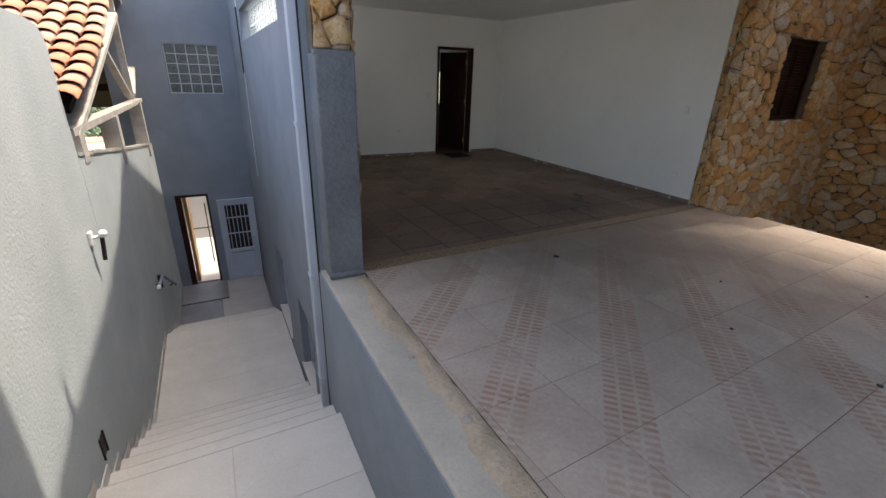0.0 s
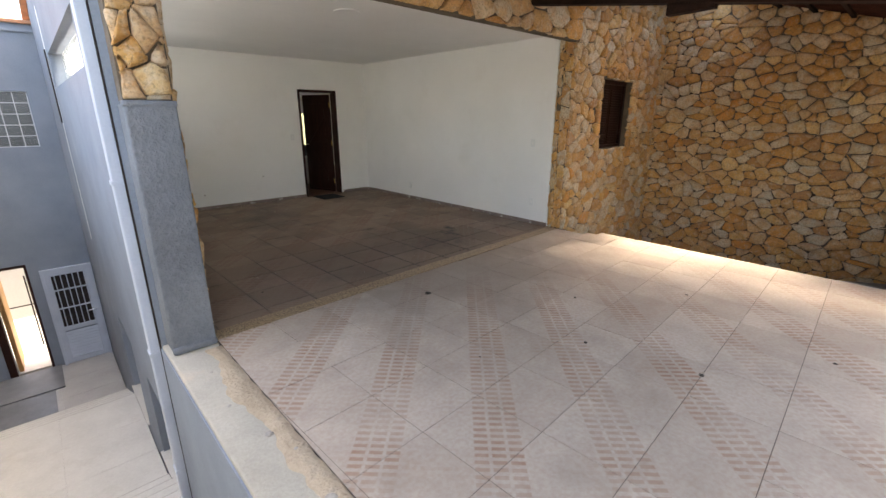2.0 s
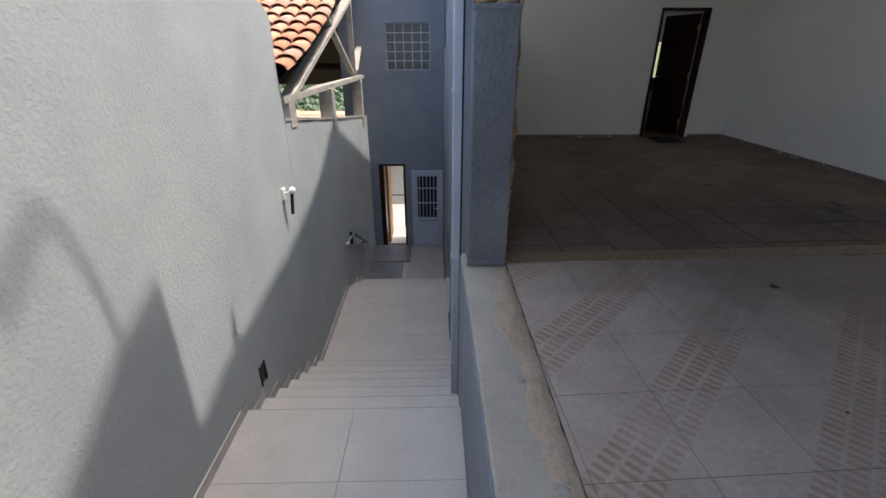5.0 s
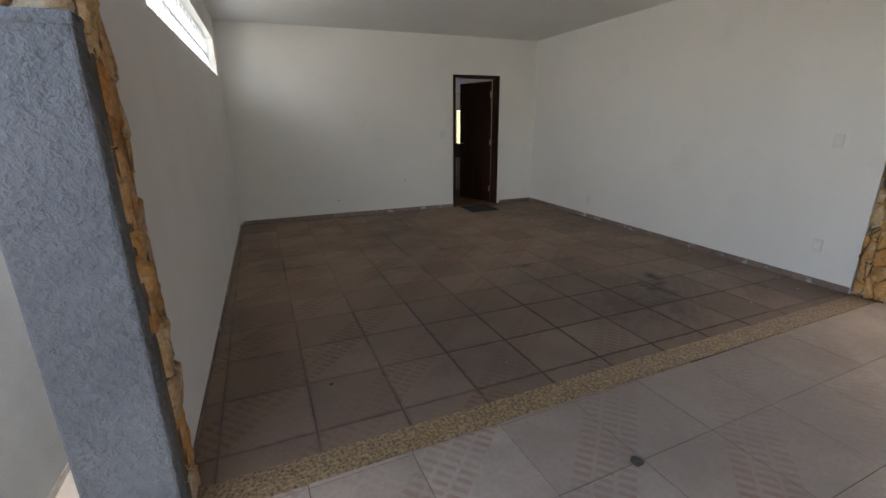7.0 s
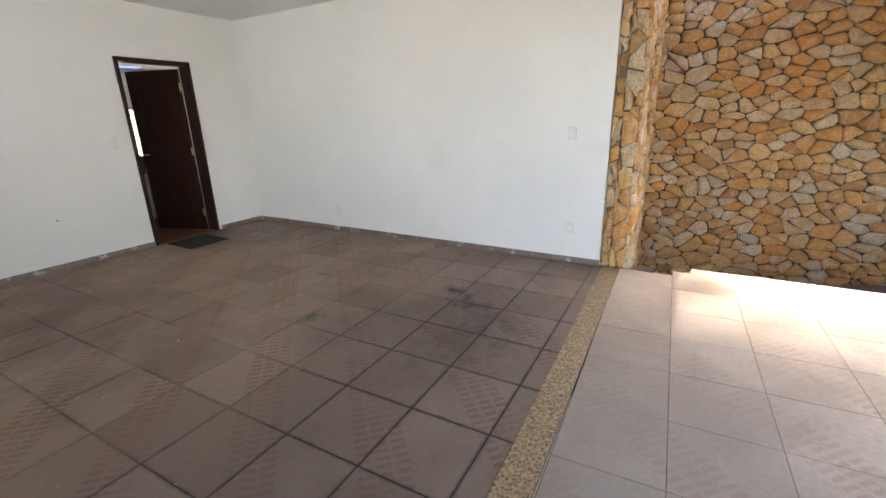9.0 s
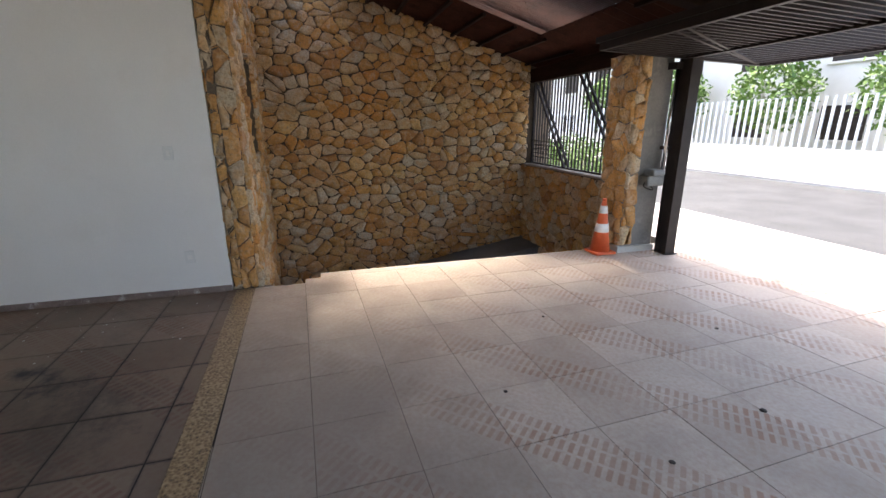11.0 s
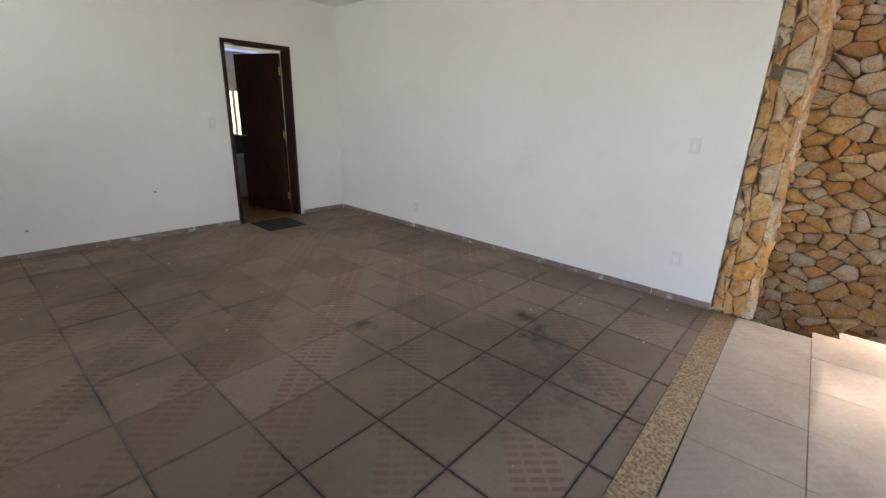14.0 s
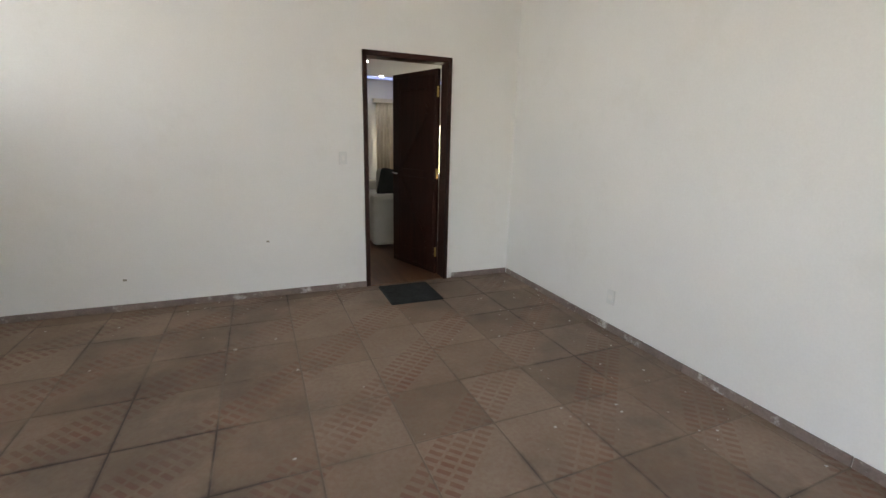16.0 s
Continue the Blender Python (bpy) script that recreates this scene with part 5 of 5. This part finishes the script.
part("base", boxes(((CX - 0.135, CY - 0.135, 0.0), (CX + 0.135, CY + 0.135, 0.032)), bevel=0.012), ORANGE, cone)
part("body", cone_ring(0.03, 0.63), ORANGE, cone, smooth=True)
part("band", cone_ring(0.26, 0.36, 0.003), BANDWHITE, cone, "white reflective band", True)
part("band", cone_ring(0.48, 0.57, 0.003), BANDWHITE, cone, "white reflective band", True)
part("tip", rods(((CX, CY, 0.63), (CX, CY, 0.65), 0.026), n=20), ORANGE, cone, smooth=True)

for x, z, w in ((2.49, 0.51, 0.012), (1.40, 0.26, 0.014)):
    chip = thing("paint_chip", boxes(((x - w, YB - 0.003, z - w * 0.7), (x + w, YB, z + w * 0.6)), bevel=0.001), CONCRETE, "small grey chip in the white wall paint", "paint chip", group="chips in the wall paint")
rng = random.Random(33)
for x, y, r in ((2.21, -2.16, 0.018), (2.04, -1.41, 0.014), (1.79, 0.13, 0.028), (3.05, -2.75, 0.014), (2.75, -0.9, 0.012), (1.3, -1.0, 0.008), (3.6, -1.6, 0.012), (-0.12, -0.75, 0.022), (-0.08, -1.35, 0.03), (-0.2, -0.35, 0.012), (-0.06, -0.95, 0.014), (-0.17, 0.1, 0.01), (2.24, 4.85, 0.014), (0.62, 1.25, 0.012)):
    bmp = bmesh.new()
    bmesh.ops.create_icosphere(bmp, subdivisions=2, radius=r)
    for v in bmp.verts:
        v.co *= 1 + 0.35 * noise.noise(v.co * 60 + Vector((x, y, 0)))
        v.co.z = max(v.co.z * 0.45, -0.002)
    pb = thing("pebble", bmp, CONCRETE if x < 0 or y > 3 else GROUT, "small dark crumb of dirt lying on the floor", "pebble", group="crumbs on the floor")
    pb.matrix_basis = pose(x, y, 0.003 if x > 0 else 0.0)

rng = random.Random(71)
speck_v, speck_f = [], []
for k in range(190):
    if k < 110:
        x, y = XR - 0.03 - abs(rng.gauss(0, 0.5)), rng.uniform(1.0, 5.75)
    elif k < 150:
        x, y = rng.uniform(0.2, 3.3), YB - 0.03 - abs(rng.gauss(0, 0.35))
    else:
        x, y = rng.uniform(0.6, 4.5), rng.uniform(1.0, 5.0)
    r0, turn, o, n = rng.choice((0.0018, 0.0025, 0.003, 0.004, 0.007)), rng.uniform(0, 3), len(speck_v), 7
    for z, grow in ((0.0012, 1.0), (0.0022, 0.8)):
        for i in range(n):
            a = turn + i * math.tau / n
            q = r0 * grow * (1.0 + 0.35 * math.sin(3 * i + k))
            speck_v.append((x + q * math.cos(a) * 1.4, y + q * math.sin(a), z))
    speck_f += [(o + i, o + (i + 1) % n, o + n + (i + 1) % n, o + n + i) for i in range(n)] + [tuple(o + n + i for i in range(n))]
tagged(new("paint_specks", mesh_of("paint_specks", speck_v, speck_f, SPECK)), "dried specks of white wall paint on the brown tiles", "paint specks", kind="stuff")

# ---- beyond the street ----
house = thing("opposite_house", None, None, "pale two-storey house across the street", "house")
part("wall", boxes(((6, -24, -0.2), (34, -18, 5.8))), FACADE, house)
part("roof", boxes(((5.6, -24.4, 5.8), (34.4, -17.5, 6.1))), CLAY, house)
for i in range(7):
    for z in (0.9, 3.6):
        w = part("window", boxes(((8 + i * 3.6, -18.06, z), (9.5 + i * 3.6, -17.98, z + 1.2))), METAL, house)
        part("sill", boxes(((7.9 + i * 3.6, -18.1, z - 0.08), (9.6 + i * 3.6, -17.9, z))), FACADE, w)
fence = thing("fence", None, None, "white low wall and bar fence across the street", "fence")
part("wall", boxes(((5, -15.3, -0.1), (34, -15.1, 0.7))), FACADE, fence)
for i in range(110):
    part("bar", boxes(((5.1 + i * 0.26, -15.23, 0.7), (5.16 + i * 0.26, -15.17, 2.3))), PIPE, fence)


def bush(name, cx, cy, cz, rx, ry, rz, n, mat, seed, size, label):
    r = random.Random(seed)
    vs, fs = [], []
    for _ in range(n):
        d = Vector((r.gauss(0, 1), r.gauss(0, 1), r.gauss(0, 1))).normalized()
        k = r.uniform(0.6, 1.0) * (1 + 0.3 * noise.noise(d * 2.3 + Vector((seed, 0, 0))))
        c = Vector((cx + d.x * rx * k, cy + d.y * ry * k, max(cz + d.z * rz * k, cz - rz * 0.98)))
        a = Vector((r.uniform(-1, 1), r.uniform(-1, 1), r.uniform(-0.6, 1))).normalized()
        b = a.cross(Vector((r.uniform(-1, 1), r.uniform(-1, 1), r.uniform(-1, 1)))).normalized()
        s1, s2 = size * r.uniform(0.7, 1.3), size * r.uniform(0.3, 0.55)
        o = len(vs)
        vs += [tuple(c - a * s1), tuple(c + b * s2), tuple(c + a * s1), tuple(c - b * s2)]
        fs.append((o, o + 1, o + 2, o + 3))
    me = mesh_of("leaves", vs, fs, mat)
    plant = thing(name, rods(*[((cx + 0.05 * i, cy, cz - rz), (cx + rx * 0.5 * math.sin(i * 2.1), cy + ry * 0.5 * math.cos(i * 2.1), cz + rz * 0.3), 0.015) for i in range(6)]), OLDWOOD, label, "bush")
    ob = new("leaves", me)
    ob.parent = plant
    return plant


for i, (x, y, z, s) in enumerate(((9.0, -5.7, 0.55, 0.75), (10.4, -6.0, 0.6, 0.8), (12.0, -6.0, 0.55, 0.75))):
    bush("bush", x, y, z, s, s * 0.8, s * 0.8, 1600, LEAF, 50 + i, 0.05, "bright green leafy shrub on the pavement edge")
for i, (x, y) in enumerate(((14.0, -16.6), (19.0, -16.8), (24.0, -16.4), (9.5, -16.6))):
    bush("bush", x, y, 2.6, 1.7, 1.0, 1.5, 1800, LEAF, 70 + i, 0.12, "green garden tree behind the white fence")


def woods(seed):
    r = random.Random(seed)
    vs, fs = [], []
    t = (1 + 5 ** 0.5) / 2
    ico = [Vector(p).normalized() for p in ((-1, t, 0), (1, t, 0), (-1, -t, 0), (1, -t, 0), (0, -1, t), (0, 1, t), (0, -1, -t), (0, 1, -t), (t, 0, -1), (t, 0, 1), (-t, 0, -1), (-t, 0, 1))]
    tri = ((0, 11, 5), (0, 5, 1), (0, 1, 7), (0, 7, 10), (0, 10, 11), (1, 5, 9), (5, 11, 4), (11, 10, 2), (10, 7, 6), (7, 1, 8), (3, 9, 4), (3, 4, 2), (3, 2, 6), (3, 6, 8), (3, 8, 9), (4, 9, 5), (2, 4, 11), (6, 2, 10), (8, 6, 7), (9, 8, 1))
    for _ in range(14000):
        y = r.uniform(75, 165)
        x = y * r.uniform(-0.62, 0.02)
        gz = -14 + (y - 70) * 0.2 if y > 70 else -14
        s = r.uniform(0.25, 0.8)
        c = Vector((x, y, gz + r.uniform(0.0, 2.6)))
        o = len(vs)
        vs += [tuple(c + p * s * r.uniform(0.6, 1.25)) for p in ico]
        fs += [tuple(o + i for i in q) for q in tri]
    return mesh_of("woods", vs, fs, WOODS)


tagged(new("far_woods", woods(5)), "green wooded hillside far behind the houses", "woods", kind="stuff")
for i, (x, y, w) in enumerate(((-12, 30, 5), (-20, 36, 6), (-7, 38, 4), (-28, 40, 7))):
    hs = thing("far_house", None, None, "small pale house with an orange roof in the valley", "house")
    part("wall", boxes(((x, y, -14), (x + w, y + 6, -3.6 - 0.1 * (y - 30)))), FACADE, hs)
    part("roof", bars(((x - 0.3, y + 1.5, -3.2 - 0.1 * (y - 30)), (x + w + 0.3, y + 1.5, -3.2 - 0.1 * (y - 30)), 4.0, 0.3), ((x - 0.3, y + 4.6, -3.2 - 0.1 * (y - 30)), (x + w + 0.3, y + 4.6, -3.2 - 0.1 * (y - 30)), 3.0, 0.3)), CLAY, hs)


# ---- stones ----
def clip_poly(poly, px, py, nx, ny):
    """Keeps the side of a convex polygon where (p - (px, py)) . n <= 0."""
    out = []
    for i, a in enumerate(poly):
        b = poly[(i + 1) % len(poly)]
        da, db = (a[0] - px) * nx + (a[1] - py) * ny, (b[0] - px) * nx + (b[1] - py) * ny
        if da <= 0:
            out.append(a)
        if (da < 0 < db) or (db < 0 < da):
            k = da / (da - db)
            out.append((a[0] + (b[0] - a[0]) * k, a[1] + (b[1] - a[1]) * k))
    return out


def area(poly):
    return 0.5 * abs(sum(a[0] * b[1] - b[0] * a[1] for a, b in zip(poly, poly[1:] + poly[:1])))


def field_stones(u0, v0, u1, v1, cw, ch, seed, holes=()):
    """Irregular field stones, wider than high: cells about random seeds on a loose grid."""
    lie = 1.45 if u1 - u0 > 1.0 else 1.0
    v0, v1, ch = v0 * lie, v1 * lie, ch * lie
    holes = [(a, b * lie, c, d * lie) for a, b, c, d in holes]
    r = random.Random(seed)
    nu, nv = max(1, round((u1 - u0) / cw)), max(1, round((v1 - v0) / ch))
    cw, ch = (u1 - u0) / nu, (v1 - v0) / nv
    pts = {}
    for i in range(-1, nu + 1):
        for j in range(-1, nv + 1):
            pts[i, j] = (u0 + (i + 0.5 + r.uniform(-0.5, 0.5) + 0.25 * (j % 2)) * cw, v0 + (j + 0.5 + r.uniform(-0.46, 0.46)) * ch)
            if nu > 3 and r.random() < 0.17:
                del pts[i, j]
    out = []
    for i in range(-1, nu + 1):
        for j in range(-1, nv + 1):
            if (i, j) not in pts:
                continue
            c = pts[i, j]
            poly = [(u0, v0), (u1, v0), (u1, v1), (u0, v1)]
            for di in (-2, -1, 0, 1, 2):
                for dj in (-2, -1, 0, 1, 2):
                    q = pts.get((i + di, j + dj))
                    if q and (di or dj) and len(poly) > 2:
                        poly = clip_poly(poly, (c[0] + q[0]) / 2, (c[1] + q[1]) / 2, q[0] - c[0], q[1] - c[1])
            for a0, b0, a1, b1 in holes:
                if len(poly) < 3:
                    break
                d = {"l": a0 - c[0], "r": c[0] - a1, "b": b0 - c[1], "t": c[1] - b1}
                side = max(d, key=d.get)
                px, py, nx, ny = {"l": (a0, 0, 1, 0), "r": (a1, 0, -1, 0), "b": (0, b0, 0, 1), "t": (0, b1, 0, -1)}[side]
                if max(p[0] for p in poly) > a0 and min(p[0] for p in poly) < a1 and max(p[1] for p in poly) > b0 and min(p[1] for p in poly) < b1:
                    poly = clip_poly(poly, px, py, nx, ny)
            if len(poly) > 2 and area(poly) > 0.03 * cw * ch:
                out.append([(a, b / lie) for a, b in poly])
    return out


def stone_mesh(poly, depth, gap, r, cut):
    cx, cy = sum(p[0] for p in poly) / len(poly), sum(p[1] for p in poly) / len(poly)
    rr = sum(math.hypot(p[0] - cx, p[1] - cy) for p in poly) / len(poly)
    k = max(0.6, 1 - gap / rr)
    poly = [(cx + (p[0] - cx) * k, cy + (p[1] - cy) * k) for p in poly]
    soft = []
    for a, b in zip(poly, poly[1:] + poly[:1]):
        soft += [(a[0] * (1 - cut) + b[0] * cut, a[1] * (1 - cut) + b[1] * cut), (a[0] * cut + b[0] * (1 - cut), a[1] * cut + b[1] * (1 - cut))]
    soft = [(x + r.uniform(-0.011, 0.011), y + r.uniform(-0.009, 0.009)) for x, y in soft]
    n = len(soft)
    tx, ty = r.uniform(-0.22, 0.22), r.uniform(-0.22, 0.22)
    vs = [(x - cx, y - cy, -0.012) for x, y in soft]
    for s, h in ((0.97, depth * 0.6), (0.84, depth * 0.95)):
        for x, y in soft:
            dx, dy = (x - cx) * s, (y - cy) * s
            vs.append((dx + r.uniform(-0.004, 0.004), dy + r.uniform(-0.004, 0.004), h + (dx * tx + dy * ty if s < 0.9 else 0) * 0.8 + r.uniform(-0.006, 0.006)))
    vs.append((r.uniform(-0.02, 0.02), r.uniform(-0.015, 0.015), depth * r.uniform(0.95, 1.3)))
    fs = []
    for ring in (0, 1):
        for i in range(n):
            j = (i + 1) % n
            fs.append((ring * n + i, ring * n + j, (ring + 1) * n + j, (ring + 1) * n + i))
    for i in range(n):
        fs.append((2 * n + i, 2 * n + (i + 1) % n, 3 * n))
    return vs, fs, (cx, cy)


def clad(parent, m, polys, depth, seed, gap=0.0042, near=None, cut=0.2):
    """Lays stones on a face: m takes (u, v, out) to the world. Up to 300 as pieces, the rest joined."""
    r = random.Random(seed)
    if near:
        polys = sorted(polys, key=near)
    jv, jf = [], []
    for i, poly in enumerate(polys):
        vs, fs, c = stone_mesh(poly, depth * r.uniform(0.4, 1.5), gap, r, cut)
        mm = m @ Matrix.Translation((c[0], c[1], 0))
        if i < 300:
            piece("stone", mesh_of("stone", vs, fs, STONE, True), parent, mm)
        else:
            o = len(jv)
            jv += [tuple(mm @ Vector(v)) for v in vs]
            jf += [tuple(o + k for k in f) for f in fs]
    if jv:
        ob = new("far_stones", mesh_of("far_stones", jv, jf, STONE, True))
        ob.parent = parent
        tagged(ob, kind="stuff")


def face(origin, u, v):
    u, v = Vector(u), Vector(v)
    w = u.cross(v)
    m = Matrix((u, v, w)).transposed().to_4x4()
    m.translation = origin
    return m


VZ = (0, 0, 1)
# side wall faces -x: u runs along -y
clad(wall_side, face((SIDE + 0.03, 1.0, 0), (0, -1, 0), VZ), field_stones(0.0, -1.3, 4.75, 3.85, 0.20, 0.135, 3), 0.045, 1, near=lambda p: abs(p[0][1] - 1.2))
fu = Matrix.Rotation(SKEW, 3, "Z") @ Vector((1, 0, 0))
clad(wall_front, face(FRONT @ Vector((0, 0, 0)), fu, VZ), field_stones(0.0, -1.3, 3.44, 3.66, 0.20, 0.14, 5, ((WX0, WZ0, WX1, WZ1),)), 0.035, 2, near=lambda p: abs(p[0][1] - 1.2))
clad(end_core, face((XR + 0.02, 0.895, 0), (0, -1, 0), VZ), field_stones(0.0, 0.0, 0.08, LINT_T, 0.08, 0.24, 6) + field_stones(0.08, 0.0, 0.218, LINT_T, 0.14, 0.30, 16), 0.022, 3, gap=0.002, cut=0.09)
clad(wall_lintel, face((-0.29, 0.60, 0), (1, 0, 0), VZ), field_stones(0.0, LINT_Z, 5.26, LINT_T, 0.26, 0.20, 7), 0.035, 4)
clad(pillar_core, face((-0.28, 0.60, 0), (1, 0, 0), VZ), field_stones(0.0, 1.745, 0.268, LINT_Z, 0.14, 0.19, 8), 0.04, 5, gap=0.003, cut=0.1)
stone_edge = wall("stone_edge", "mortar bed of the stone edge behind the pier", MORTAR, ((-0.009, 0.60, 0.0), (-0.001, 0.72, LINT_Z)))
clad(stone_edge, face((-0.001, 0.60, 0), (0, 1, 0), VZ), field_stones(0.0, 0.0, 0.135, LINT_Z, 0.14, 0.23, 9), 0.012, 6, gap=0.002, cut=0.1)
clad(street_pier, face((PX1, PY1 - 0.03, 0), (-1, 0, 0), VZ), field_stones(0.0, 0.08, PX1 - PX0 - 0.03, PTOP, 0.17, 0.18, 10), 0.024, 7, gap=0.003, cut=0.1)
clad(street_pier, face((PX0 + 0.03, PY1 - 0.03, 0), (0, -1, 0), VZ), field_stones(0.0, 0.08, 0.16, PTOP, 0.16, 0.22, 11), 0.024, 8, gap=0.003, cut=0.1)
clad(wall_low, face((SIDE, -3.73, 0), (-1, 0, 0), VZ), field_stones(0.0, -1.3, SIDE - 5.45, 0.73, 0.21, 0.165, 12), 0.035, 9)


# ---- floor tiles ----
def tiles(parent, mat, ox, oy, pitch, turn, i0, i1, j0, j1, region, thick, gap, seed, edge):
    """Square tiles on a turned grid, cut to the region's edges."""
    r = random.Random(seed)
    ca, sa = math.cos(turn), math.sin(turn)
    h = pitch / 2 - gap
    bmt = boxes(((-h, -h, -thick), (h, h, 0.0)), bevel=0.0015)
    whole = finish(bmt, "tile", mat)
    for i in range(i0, i1):
        for j in range(j0, j1):
            lx, ly = (i + 0.5) * pitch, (j + 0.5) * pitch
            cx, cy = ox + lx * ca - ly * sa, oy + lx * sa + ly * ca
            poly = [(cx + a * ca - b * sa, cy + a * sa + b * ca) for a, b in ((-h, -h), (h, -h), (h, h), (-h, h))]
            x0, y0, x1, y1 = region(cx, cy)
            cut = poly
            for px, py, nx, ny in ((x0, 0, -1, 0), (x1, 0, 1, 0), (0, y0, 0, -1), (0, y1, 0, 1), edge):
                if len(cut) > 2:
                    cut = clip_poly(cut, px, py, nx, ny)
            if len(cut) < 3 or area(cut) < 0.002:
                continue
            dz = r.uniform(-0.0012, 0.0008)
            if area(cut) > 0.999 * area(poly):
                piece("tile", whole, parent, Matrix.Translation((cx, cy, dz)) @ Matrix.Rotation(turn, 4, "Z"))
            else:
                n = len(cut)
                vs = [(x - cx, y - cy, z) for z in (-thick, 0.0) for x, y in cut]
                fs = [tuple(range(n - 1, -1, -1)), tuple(range(n, 2 * n))] + [(k, (k + 1) % n, n + (k + 1) % n, n + k) for k in range(n)]
                piece("tile", mesh_of("cut_tile", vs, fs, mat), parent, Matrix.Translation((cx, cy, dz)))


SLOPE = (math.sin(STRIP_TURN), math.cos(STRIP_TURN))
tiles(floor_in, TILE_IN, 0.0734, -0.0116, 0.439, GARAGE_TURN, -1, 13, -1, 15, lambda x, y: (XL, 0.5, XR, YB), 0.012, 0.0042, 5, (XL, STRIP_Y + 0.161, SLOPE[0], -SLOPE[1]))
tiles(floor_yard, TILE_OUT, -0.015, 0.0577, 0.461, 0.040, -1, 13, -11, 3, lambda x, y: (0.004, -4.4, 4.92 if y > 0.11 else EDGE - 0.02, 0.72 if x < 4.92 else 0.11), 0.012, 0.0018, 6, (XL, STRIP_Y - 0.004, -SLOPE[0], SLOPE[1]))
